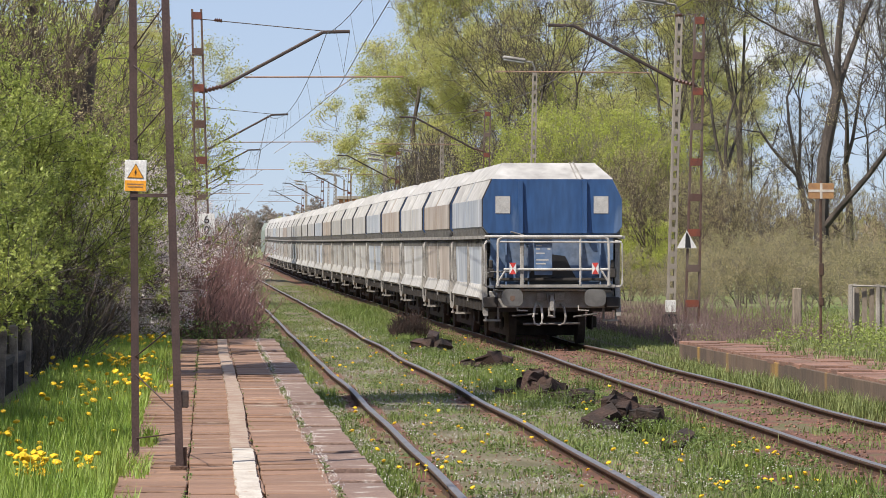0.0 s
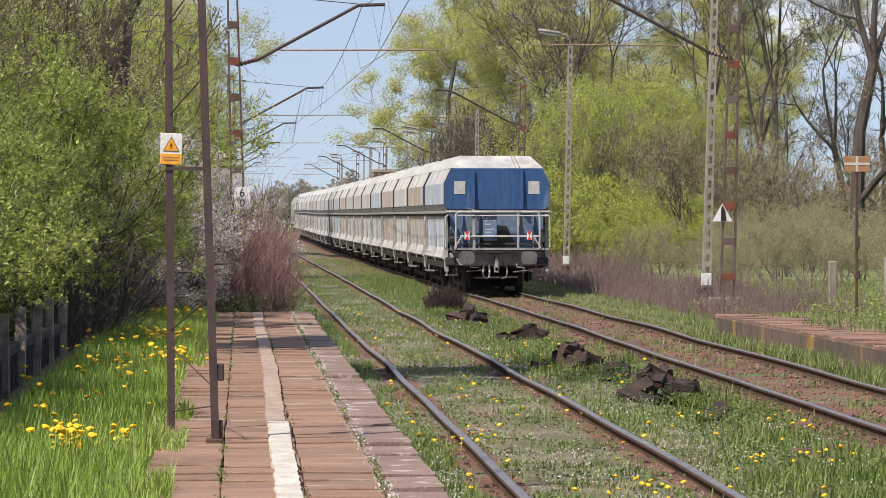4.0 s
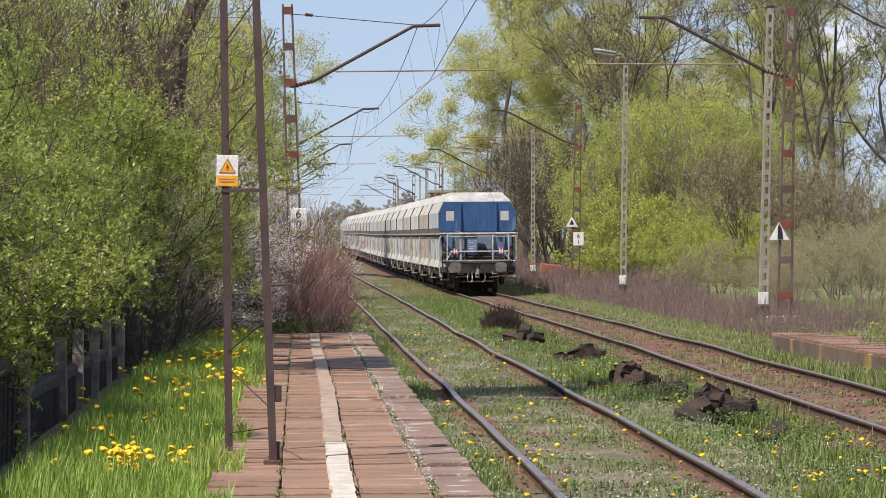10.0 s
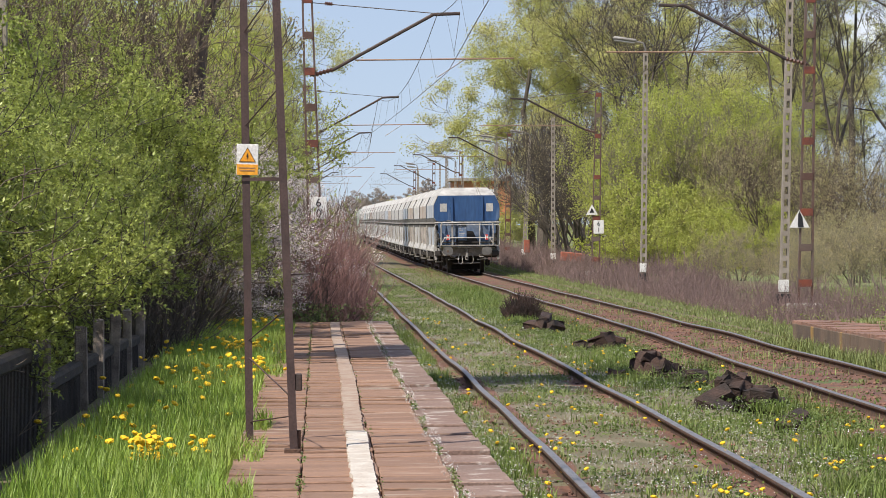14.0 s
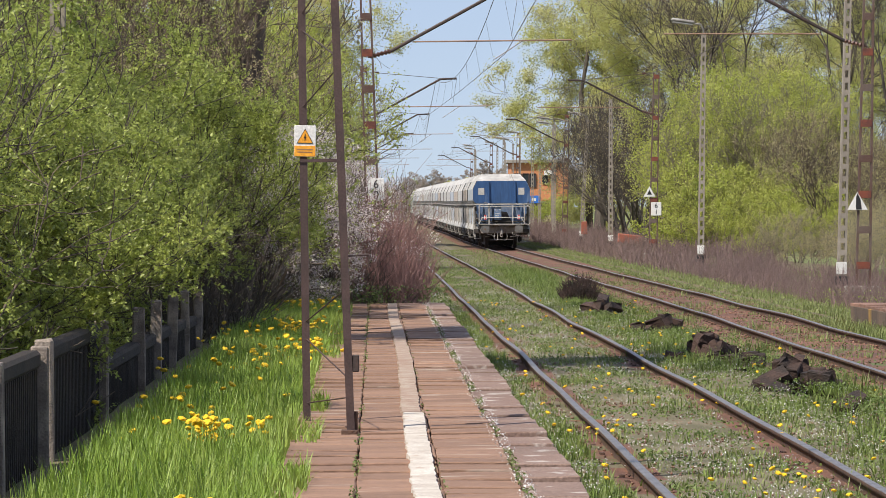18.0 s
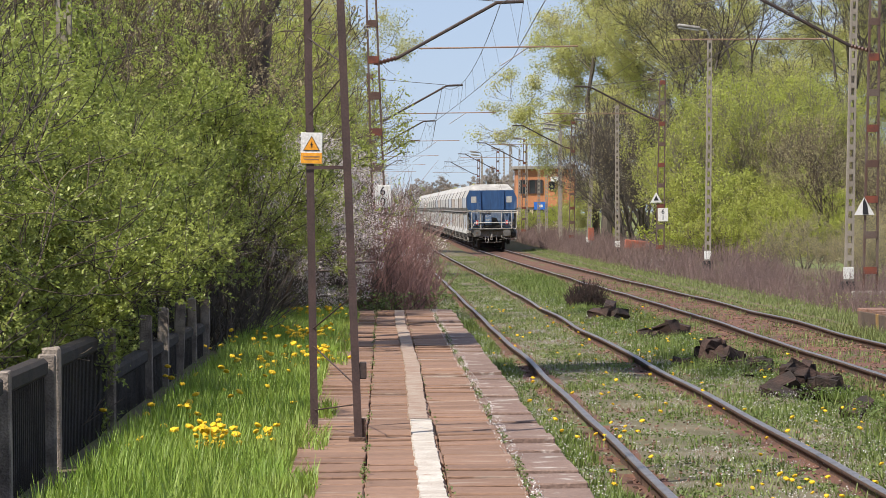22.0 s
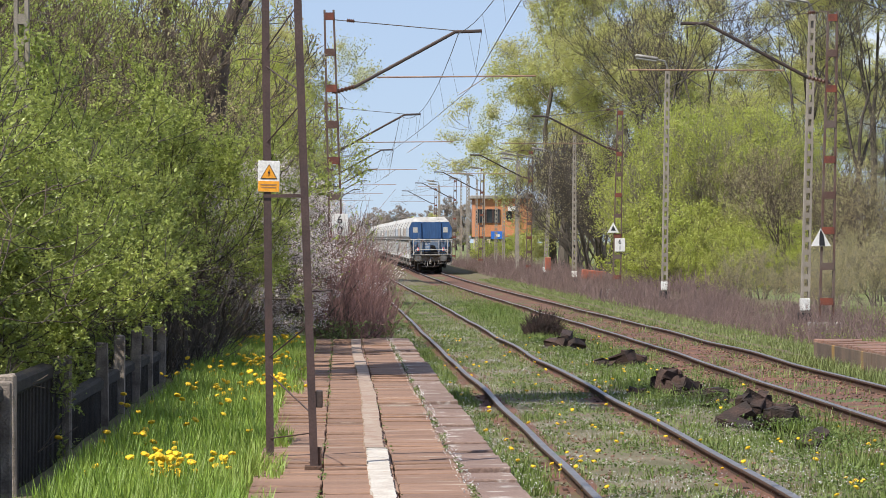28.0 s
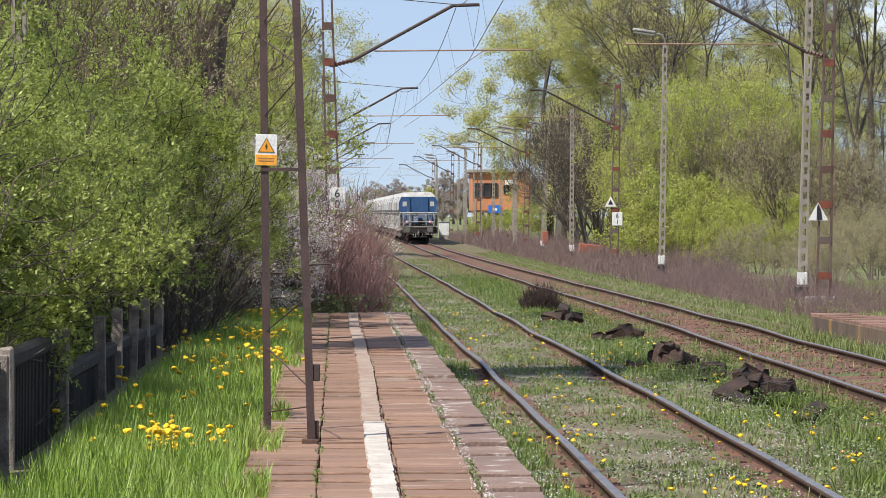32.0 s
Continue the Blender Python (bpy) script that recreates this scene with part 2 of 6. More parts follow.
M_GRASS_DRY = mat("pale_grass_blade", (0.250, 0.285, 0.100), (0.190, 0.240, 0.074), 1.2, 0.6, bump=0, island=0.3, through_light=0.35)
M_DANDELION = mat("dandelion_yellow", (0.85, 0.56, 0.015), (0.80, 0.48, 0.01), 30, 0.7, bump=0.4, fine=200)
M_BLOCK = mat("old_tarred_wood", (0.022, 0.015, 0.012), (0.056, 0.031, 0.023), 4, 0.85, bump=0.8, fine=40)
M_STONE = mat("rusty_ballast_stone", (0.24, 0.125, 0.085), (0.16, 0.095, 0.07), 3, 0.95, bump=0.3, island=0.35)
M_SLEEPER = mat("sleeper_wood", (0.12, 0.085, 0.065), (0.15, 0.10, 0.075), 3, 0.95, bump=0.6, stretch=(0.3, 2, 1))
WAGON_TONES = {"pale": ((0.50, 0.495, 0.48), (0.42, 0.405, 0.385)), "beige": ((0.45, 0.405, 0.36), (0.34, 0.285, 0.24)), "bluish": ((0.52, 0.54, 0.56), (0.36, 0.40, 0.46)), "grey": ((0.48, 0.475, 0.46), (0.39, 0.375, 0.35))}
WAGON_SIDES = {k: mat("dusty_wagon_side_" + k, a, tuple(c * 0.85 for c in b), 1.1, 0.8, bump=0.1, fine=4, stretch=(1, 1, 0.2), island=-0.12, spot=((0.27, 0.32, 0.40) if k != "beige" else (0.27, 0.18, 0.13), 0.58, 1.3), obj=True) for k, (a, b) in WAGON_TONES.items()}
M_BUFFER = mat("dark_worn_buffer", (0.155, 0.150, 0.140), (0.10, 0.096, 0.09), 4, 0.6, 0.2, bump=0.1, obj=True)
M_OLDWOOD = mat("weathered_wood_post", (0.26, 0.215, 0.165), (0.18, 0.145, 0.11), 5, 0.95, bump=0.5, stretch=(1, 1, 0.2))
M_WROOF = mat("dusty_wagon_roof", (0.425, 0.415, 0.395), (0.345, 0.335, 0.315), 1.0, 0.85, bump=0.1, fine=3.5, island=-0.08, obj=True)
M_BLUE = mat("blue_wagon_paint", (0.022, 0.070, 0.185), (0.030, 0.080, 0.195), 1.4, 0.55, bump=0.1, fine=9, stretch=(1, 1, 0.2), spot=((0.085, 0.14, 0.25), 0.62, 2.5), obj=True)
M_BLUE_DIRTY = mat("dusty_blue_paint", (0.09, 0.15, 0.26), (0.16, 0.20, 0.27), 1.6, 0.75, bump=0.15, fine=9, obj=True)
M_GREYSTEEL = mat("dusty_grey_steel", (0.33, 0.315, 0.29), (0.20, 0.185, 0.165), 3, 0.75, bump=0.2, fine=30, obj=True)
M_UNDER = mat("black_underframe", (0.03, 0.027, 0.025), (0.05, 0.043, 0.038), 4, 0.85, bump=0.3, obj=True)
M_WORNWHITE = mat("worn_white_tube", (0.510, 0.493, 0.459), (0.357, 0.340, 0.315), 5, 0.6, bump=0.1, obj=True)
M_PANELWHITE = mat("pale_window_plate", (0.476, 0.468, 0.442), (0.391, 0.383, 0.365), 5, 0.6, bump=0.05, obj=True)
M_GREEN_LOCO = mat("green_loco_paint", (0.22, 0.27, 0.21), (0.25, 0.28, 0.24), 2, 0.6, bump=0.1)
M_PLASTER = mat("orange_plaster", (0.54, 0.225, 0.10), (0.47, 0.20, 0.092), 0.8, 0.9, bump=0.2, fine=20)
M_CREAM = mat("cream_plaster", (0.66, 0.55, 0.42), (0.58, 0.48, 0.37), 0.8, 0.9, bump=0.2, fine=20)
M_GLASS_DARK = mat("dark_window_glass", (0.03, 0.035, 0.04), (0.05, 0.055, 0.06), 1, 0.1, bump=0)
M_BLUESIGN = mat("blue_sign", (0.03, 0.15, 0.55), (0.03, 0.14, 0.5), 3, 0.5, bump=0)
M_REDBOX = mat("faded_red_box", (0.33, 0.10, 0.06), (0.26, 0.085, 0.055), 6, 0.7, bump=0.2)
M_GLOSSRED = mat("tail_board_red", (0.62, 0.06, 0.05), None, 6, 0.5, bump=0)

# ---- mesh helpers ----


def mesh_np(name, verts, faces, material):
    """A mesh from an (n,3) array and an (m,k) array of faces of one size."""
    me = bpy.data.meshes.new(name)
    verts, faces = np.asarray(verts, np.float32), np.asarray(faces, np.int32)
    k = faces.shape[1]
    me.vertices.add(len(verts))
    me.vertices.foreach_set("co", verts.ravel())
    me.loops.add(faces.size)
    me.loops.foreach_set("vertex_index", faces.ravel())
    me.polygons.add(len(faces))
    me.polygons.foreach_set("loop_start", np.arange(0, faces.size, k, dtype=np.int32))
    me.polygons.foreach_set("loop_total", np.full(len(faces), k, np.int32))
    me.update(calc_edges=True)
    me.materials.append(material)
    return me


def put(name, me, parent=None, m=None, label=""):
    ob = new(name, me)
    if parent:
        ob.parent = parent
    if m is not None:
        ob.matrix_basis = m
    return tagged(ob, label)


def part(name, bm, material, parent, label="", m=None, smooth=False):
    """Links a bmesh as one mesh object under a thing or a part."""
    me = bpy.data.meshes.new(name)
    bm.normal_update()
    bm.to_mesh(me)
    bm.free()
    for mt in (material if isinstance(material, (list, tuple)) else [material]):
        me.materials.append(mt)
    if smooth:
        me.polygons.foreach_set("use_smooth", [True] * len(me.polygons))
    return put(name, me, parent, m, label)


def thing(name, label, category, m=None, group="", kind=""):
    ob = new(name)
    if m is not None:
        ob.matrix_basis = m
    return tagged(ob, label, category, group, kind)


def box(bm, x0, x1, y0, y1, z0, z1, bevel=0.0, index=0):
    r = bmesh.ops.create_cube(bm, size=1, matrix=Matrix.LocRotScale(((x0 + x1) / 2, (y0 + y1) / 2, (z0 + z1) / 2), None, (x1 - x0, y1 - y0, z1 - z0)))
    vs = r["verts"]
    fs = {f for v in vs for f in v.link_faces}
    for f in fs:
        f.material_index = index
    if bevel:
        bmesh.ops.bevel(bm, geom=list({e for v in vs for e in v.link_edges}), offset=bevel, segments=1, affect='EDGES')
    return bm


def boxes(*items, bevel=0.0):
    bm = bmesh.new()
    for it in items:
        box(bm, *it, bevel=bevel)
    return bm


def bar(bm, a, b, r, sides=6, r2=None):
    """A round or square bar from a to b."""
    a, b = Vector(a), Vector(b)
    d = b - a
    q = d.to_track_quat('Z', 'Y').to_matrix().to_4x4()
    bmesh.ops.create_cone(bm, cap_ends=True, segments=sides, radius1=r, radius2=r if r2 is None else r2, depth=d.length,
                          matrix=Matrix.Translation((a + b) / 2) @ q @ Matrix.Rotation(math.pi / sides, 4, 'Z'))
    return bm


def bars(*items, sides=6):
    bm = bmesh.new()
    for a, b, r in items:
        bar(bm, a, b, r, sides)
    return bm


def lathe(a, b, radii, sides=8):
    """One ribbed body of revolution from a to b."""
    a, b = Vector(a), Vector(b)
    q = (b - a).to_track_quat('Z', 'Y')
    bm = bmesh.new()
    rings = []
    for i, r in enumerate(radii):
        p = a + (b - a) * i / (len(radii) - 1)
        rings.append([bm.verts.new(p + q @ Vector((r * math.cos(2 * math.pi * k / sides), r * math.sin(2 * math.pi * k / sides), 0))) for k in range(sides)])
    for ra, rb_ in zip(rings, rings[1:]):
        for k in range(sides):
            bm.faces.new((ra[k], ra[(k + 1) % sides], rb_[(k + 1) % sides], rb_[k]))
    bm.faces.new(rings[0][::-1])
    bm.faces.new(rings[-1])
    return bm


def tube_path(pts, r, sides=6):
    bm = bmesh.new()
    pts = [Vector(p) for p in pts]
    rings = []
    for i, p in enumerate(pts):
        d = (pts[min(i + 1, len(pts) - 1)] - pts[max(i - 1, 0)]).normalized()
        q = d.to_track_quat('Z', 'Y')
        rings.append([bm.verts.new(p + q @ Vector((r * math.cos(2 * math.pi * k / sides), r * math.sin(2 * math.pi * k / sides), 0))) for k in range(sides)])
    for ra, rb in zip(rings, rings[1:]):
        for k in range(sides):
            bm.faces.new((ra[k], ra[(k + 1) % sides], rb[(k + 1) % sides], rb[k]))
    bm.faces.new(rings[0][::-1])
    bm.faces.new(rings[-1])
    return bm


def prism(pts, y0, y1, axis="y"):
    """A closed outline in x,z pushed along y (or in y,z along x)."""
    bm = bmesh.new()
    mk = (lambda p, t: (p[0], t, p[1])) if axis == "y" else (lambda p, t: (t, p[0], p[1]))
    a = [bm.verts.new(mk(p, y0)) for p in pts]
    b = [bm.verts.new(mk(p, y1)) for p in pts]
    n = len(pts)
    for i in range(n):
        bm.faces.new((a[i], a[(i + 1) % n], b[(i + 1) % n], b[i]))
    bm.faces.new(a[::-1])
    bm.faces.new(b)
    bmesh.ops.recalc_face_normals(bm, faces=bm.faces)
    return bm


def quads(centres, size, rng, aspect=0.55, up=0.0, droop=0.0):
    """Small leaf blades, each a folded pair of triangles, turned at random."""
    n = len(centres)
    c = np.asarray(centres, np.float32)
    s = (size * rng.uniform(0.65, 1.35, n))[:, None]
    nn = rng.normal(size=(n, 3)); nn[:, 2] += up
    nn /= np.linalg.norm(nn, axis=1)[:, None]
    w = rng.normal(size=(n, 3)); w[:, 2] -= droop
    u = np.cross(nn, w); u /= np.linalg.norm(u, axis=1)[:, None] + 1e-9
    v = np.cross(nn, u)
    P0, P2 = c - u * s * 0.5, c + u * s * 0.5
    P1, P3 = c + v * s * aspect * 0.5 + nn * s * 0.08, c - v * s * aspect * 0.5 + nn * s * 0.08
    verts = np.stack([P0, P1, P2, P3], 1).reshape(-1, 3)
    i = np.arange(n)[:, None] * 4
    return verts, np.concatenate([i + [0, 1, 2], i + [0, 2, 3]])


def leaf_faces(c, u, nn, s, aspect):
    """Folded leaves at c with long axis u and face normal nn."""
    u = u - nn * (u * nn).sum(1)[:, None]
    u /= np.linalg.norm(u, axis=1)[:, None] + 1e-9
    v = np.cross(nn, u)
    P0, P2 = c - u * s * 0.5, c + u * s * 0.5
    P1, P3 = c + v * s * aspect * 0.5 + nn * s * 0.08, c - v * s * aspect * 0.5 + nn * s * 0.08
    i = np.arange(len(c))[:, None] * 4
    return np.stack([P0, P1, P2, P3], 1).reshape(-1, 3), np.concatenate([i + [0, 1, 2], i + [0, 2, 3]])


def tufts_of_leaves(tips, count, radius, size, rng, tall=0.8, aspect=0.55):
    """Leaves in separate rounded tufts: the outer ones face outward and up, as a lit clump does."""
    n = len(tips)
    k = rng.integers(0, n, count)
    o = rng.normal(size=(count, 3))
    o /= np.linalg.norm(o, axis=1)[:, None]
    big = rng.uniform(0.6, 1.25, n)[k][:, None]
    c = tips[k] + o * (radius * big * rng.uniform(0.25, 1.0, (count, 1))) * np.array([1, 1, tall])
    nn = o * 0.8 + rng.normal(0, 0.55, (count, 3)) + np.array([0, 0, 0.5])
    nn /= np.linalg.norm(nn, axis=1)[:, None]
    return leaf_faces(c, rng.normal(size=(count, 3)), nn, size * rng.uniform(0.65, 1.35, (count, 1)), aspect)


def sprigs_of_leaves(tips, count, length, size, rng, aspect=0.5):
    """Leaves in rows of twelve along short twigs that point up and out."""
    m = count // 12
    base = tips[rng.integers(0, len(tips), m)] + rng.normal(0, length * 0.45, (m, 3))
    d = rng.normal(0, 0.6, (m, 3)) + np.array([0, 0, 0.55])
    d /= np.linalg.norm(d, axis=1)[:, None]
    t = np.tile(np.linspace(0.05, 1.0, 12), m)[:, None]
    dd = np.repeat(d, 12, 0)
    side = rng.normal(size=(m * 12, 3))
    side -= dd * (side * dd).sum(1)[:, None]
    side /= np.linalg.norm(side, axis=1)[:, None] + 1e-9
    u = side * 0.8 + dd * 0.75
    u /= np.linalg.norm(u, axis=1)[:, None]
    s = size * rng.uniform(0.6, 1.3, (m * 12, 1)) * (1.1 - 0.45 * t)
    c = np.repeat(base, 12, 0) + dd * t * length + u * s * 0.5
    nn = np.cross(u, np.cross(dd, u)) + rng.normal(0, 0.35, (m * 12, 3)) + np.array([0, 0, 0.35])
    nn /= np.linalg.norm(nn, axis=1)[:, None]
    return leaf_faces(c, u, nn, s, aspect)


def thin_out(tips, cell, gap, rng, freq):
    """One tip to each cell of space, none where a broad noise is low."""
    order = rng.permutation(len(tips))
    seen, keep = set(), []
    for i in order:
        p = tips[i]
        key = tuple(np.floor(p / cell).astype(int))
        if key in seen or noise.noise(Vector(p) * freq) < gap:
            continue
        seen.add(key)
        keep.append(i)
    return tips[keep] if keep else tips


def blades(base, height, width, rng, lean=0.35):
    """Grass blades: a tapering strip of three triangles each, bent to one side."""
    n = len(base)
    b = np.asarray(base, np.float32)
    h = (height * rng.uniform(0.45, 1.25, n))[:, None]
    a = rng.uniform(0, 2 * np.pi, n)
    d = np.stack([np.cos(a), np.sin(a), 0 * a], 1)
    t = np.stack([-np.sin(a), np.cos(a), 0 * a], 1)
    ln = (lean * rng.uniform(0.2, 1.4, n))[:, None]
    w = (width * rng.uniform(0.7, 1.3, n))[:, None]
    up = np.array([[0, 0, 1.0]])
    m = b + d * h * ln * 0.3 + up * h * 0.55
    top = b + d * h * ln + up * h
    verts = np.stack([b - t * w * .5, b + t * w * .5, m - t * w * .42, m + t * w * .42, top], 1).reshape(-1, 3)
    i = np.arange(n)[:, None] * 5
    return verts, np.concatenate([i + [0, 1, 3], i + [0, 3, 2], i + [2, 3, 4]])


def sticks(a, b, ra, rb, rng=None):
    """Three-sided tapering twigs from points a to points b."""
    a, b = np.asarray(a, np.float32), np.asarray(b, np.float32)
    n = len(a)
    d = b - a
    d /= np.linalg.norm(d, axis=1)[:, None] + 1e-9
    h = np.where(np.abs(d[:, 2:3]) > 0.9, np.array([[1., 0, 0]]), np.array([[0, 0, 1.]]))
    u = np.cross(d, h); u /= np.linalg.norm(u, axis=1)[:, None] + 1e-9
    v = np.cross(d, u)
    ra, rb = np.broadcast_to(np.asarray(ra, np.float32).reshape(-1, 1), (n, 1)), np.broadcast_to(np.asarray(rb, np.float32).reshape(-1, 1), (n, 1))
    rings = []
    for p, r in ((a, ra), (b, rb)):
        for k in range(3):
            an = 2 * np.pi * k / 3
            rings.append(p + (u * np.cos(an) + v * np.sin(an)) * r)
    verts = np.stack(rings, 1).reshape(-1, 3)
    i = np.arange(n)[:, None] * 6
    f = [i + [k, (k + 1) % 3, 3 + (k + 1) % 3, 3 + k] for k in range(3)]
    return verts, np.concatenate(f)


def station_line(ys, vs):
    """A smoothed line through stations along the track, read from a table of half metres."""
    at_y = np.arange(-120, 4001, 0.5)
    w = np.array([-6.0, -3.0, 0.0, 3.0, 6.0])
    tab = np.interp(at_y[:, None] + w, ys, vs).mean(1).tolist()

    def read(y):
        t = (y + 120) * 2
        i = min(max(int(t), 0), len(tab) - 2)
        return tab[i] + (tab[i + 1] - tab[i]) * (t - i)
    return read


# ---- plan ----
# the line climbs gently beyond the platforms
rise = station_line((-100, 80, 160, 230, 280, 420, 2000), (0, 0, 0.12, 0.28, 0.50, 0.95, 5.0))
near_x = station_line((0, 25, 42, 50, 62, 83, 115, 137, 200, 280, 420, 700), (2.70, 2.70, 2.73, 2.70, 2.66, 2.64, 2.58, 2.48, 2.16, 1.75, 0.95, -0.9))
far_x = station_line((0, 30, 50, 64, 76, 90, 113, 131, 156, 194, 225, 275, 420, 700), (7.05, 7.08, 7.12, 7.22, 7.30, 7.22, 7.0, 6.90, 6.72, 6.48, 6.36, 6.18, 5.45, 3.9))

PLAT_Z = 0.35
FAR_Z = -0.13

# ---- ground ----
def ground_z(x, y):
    if x < -0.6:
        z = 0.22 if x > -6 else 0.22 - 0.02 * min(-6 - x, 10)
    elif x < 1.25:
        z = 0.10 if y < 63.5 else 0.02
    elif x < 9.0:
        z = -0.13 if x < 4.6 else -0.27
    else:
        z = -0.20 if x < 12 else 0.0
        if y < 68 and x > 9.3:
            z = 0.14 + 0.012 * min(x - 9.3, 12)
        elif x > 12:
            z = 0.05 + 0.01 * min(x - 12, 15)
    return z + rise(max(y, 0)) + 0.035 * noise.noise(Vector((x * 0.6, y * 0.35, 3.0)))


def sheet(name, xs, ys, zf, material, shift=None, mats=None, pick=None):
    v, f, idx = [], [], []
    for y in ys:
        s = shift(y) if shift else 0.0
        for x in xs:
            v.append((x + s, y, zf(x + s, y)))
    w = len(xs)
    for j in range(len(ys) - 1):
        for i in range(w - 1):
            f.append((j * w + i, j * w + i + 1, (j + 1) * w + i + 1, (j + 1) * w + i))
            if pick:
                idx.append(pick(xs[i], ys[j]))
    me = mesh_np(name, v, f, material)
    if mats:
        for mt in mats:
            me.materials.append(mt)
        me.polygons.foreach_set("material_index", idx)
    me.polygons.foreach_set("use_smooth", [True] * len(f))
    return put(name, me)


GX = [-900, -400, -150, -60, -30, -18, -12, -9, -7, -6, -5, -4, -3.2, -2.6, -2.0, -1.4, -0.9, -0.62, -0.58, 0.3, 1.15, 1.26, 1.7, 2.6, 3.6, 4.5, 5.0, 6.0, 7.2, 8.4, 8.95, 9.25, 9.6, 10.2, 11, 12, 13, 14.5, 16, 18, 21, 25, 32, 45, 70, 130, 300, 600, 1200]
GY = [-60, -20, 0, 6, 12] + list(np.arange(16, 70, 1.5)) + list(np.arange(70, 160, 4)) + list(range(160, 420, 20)) + [450, 520, 650, 900, 1400, 2200, 3600]
ground = sheet("ground", GX, GY, ground_z, M_EARTH, mats=[M_MEADOW], pick=lambda x, y: 1 if (x > 13.5 and y > 85) or y > 300 or x < -30 else 0)
tagged(ground, "grassy railway ground with earth and spring grass", "ground", kind="structure")

bed_ys = list(np.arange(8, 70, 0.7)) + list(np.arange(70, 430, 5))
rb = lambda x, y, k: 0.03 * noise.noise(Vector((x * 2.2, y * 1.5, k))) + 0.02 * noise.noise(Vector((x * 7, y * 5, k)))
bed = sheet("track_bed_near", [-1.30, -1.1, -0.96, -0.88, -0.76, -0.62, -0.54, -0.4, -0.2, 0, 0.2, 0.4, 0.54, 0.62, 0.76, 0.88, 0.96, 1.15, 1.4, 1.75], bed_ys, lambda x, y: rise(y) - 0.105 + rb(x, y, 1.0), M_BED_GREEN, shift=near_x, mats=[M_BED], pick=lambda x, y: 1 if 0.5 < abs(x + 0.05) < 1.0 and noise.noise(Vector((x * 3, y * 0.9, 7))) > -0.25 else 0)
tagged(bed, "overgrown gravel bed with weeds along the platform track", "track bed", kind="structure")
bed = sheet("track_bed_far", list(np.linspace(-1.9, 1.55, 18)), bed_ys, lambda x, y: rise(y) + FAR_Z - 0.125 + rb(x, y, 5.0), M_BED, shift=far_x)
tagged(bed, "rust-coloured gravel bed under the busy track", "track bed", kind="structure")

# ---- rails and sleepers ----
RAIL = [(-0.07, -0.172), (0.07, -0.172), (0.07, -0.160), (0.012, -0.140), (0.010, -0.045), (0.036, -0.036), (0.036, -0.006), (0.028, 0.0), (-0.028, 0.0), (-0.036, -0.006), (-0.036, -0.036), (-0.010, -0.045), (-0.012, -0.140), (-0.07, -0.160)]


def rail(parent, line, off, z, seed):
    ys = list(np.arange(6, 120, 1.0)) + list(np.arange(120, 440, 5.0))
    n = len(RAIL)
    v, f = [], []
    for y in ys:
        wob = 0.036 * noise.noise(Vector((seed, y * 0.15, 0))) if y < 140 else 0.0
        dip = 0.030 * noise.noise(Vector((seed + 9, y * 0.12, 0))) if y < 140 else 0.0
        for p in RAIL:
            v.append((line(y) + off + wob + p[0], y, rise(y) + z + dip + p[1]))
    idx = []
    for j in range(len(ys) - 1):
        for i in range(n):
            f.append((j * n + i, j * n + (i + 1) % n, (j + 1) * n + (i + 1) % n, (j + 1) * n + i))
            idx.append(1 if 6 <= i <= 8 else 0)
    me = mesh_np("rail", v, np.array(f)[:, ::-1], M_RUST)
    me.materials.append(M_RAILTOP)
    me.polygons.foreach_set("material_index", idx)
    return put("rail", me, parent)


def clip_mesh():
    bm = boxes((-0.15, 0.15, -0.09, 0.09, -0.185, -0.168), (-0.115, -0.075, -0.05, -0.01, -0.17, -0.11), (-0.115, -0.075, 0.02, 0.06, -0.17, -0.11),
               (0.075, 0.115, -0.05, -0.01, -0.17, -0.11), (0.075, 0.115, 0.02, 0.06, -0.17, -0.11))
    me = bpy.data.meshes.new("rail_fastening")
    bm.to_mesh(me)
    bm.free()
    me.materials.append(M_RUST)
    return me


def track(name, label, line, z, y0, y1, bury):
    root = thing(name, label, "railway track", kind="structure")
    rail(root, line, -0.753, z, z + 1.0)
    rail(root, line, 0.753, z, z + 4.0)
    bm = boxes((-1.27, 1.27, -0.12, 0.12, -0.14, 0.0), bevel=0.012)
    sl = bpy.data.meshes.new("sleeper")
    bm.to_mesh(sl)
    bm.free()
    sl.materials.append(M_SLEEPER)
    clip = clip_mesh()
    rng = np.random.default_rng(int(y0 * 7))
    y = y0
    while y < y1:
        s = put("sleeper", sl, root, pose(line(y), y, rise(y) + z - 0.172 - bury + rng.uniform(-0.012, 0.012), 0, 0, rng.uniform(-1, 1)))
        if y < 75:
            for off in (-0.753, 0.753):
                put("rail_fastening", clip, s, pose(off, 0, 0.178 + bury))
        y += 0.62
    return root


track("railway_track", "rusty overgrown track with worn bright rail heads", near_x, 0.0, 20, 80, 0.035)
track("railway_track", "busy track with rusty rails on brown ballast", far_x, FAR_Z, 28, 150, 0.0)

# ---- platform beside the camera ----
plat = thing("platform", "low railway platform paved with sunken reddish slabs", "platform", kind="structure")
SX0, SX1, SX2, SX3, SX4 = -0.60, -0.125, 0.375, 0.83, 1.19
part("retaining_wall", boxes((-0.63, 1.16, 6, 63.2, -0.3, PLAT_Z - 0.055)), M_BED, plat)


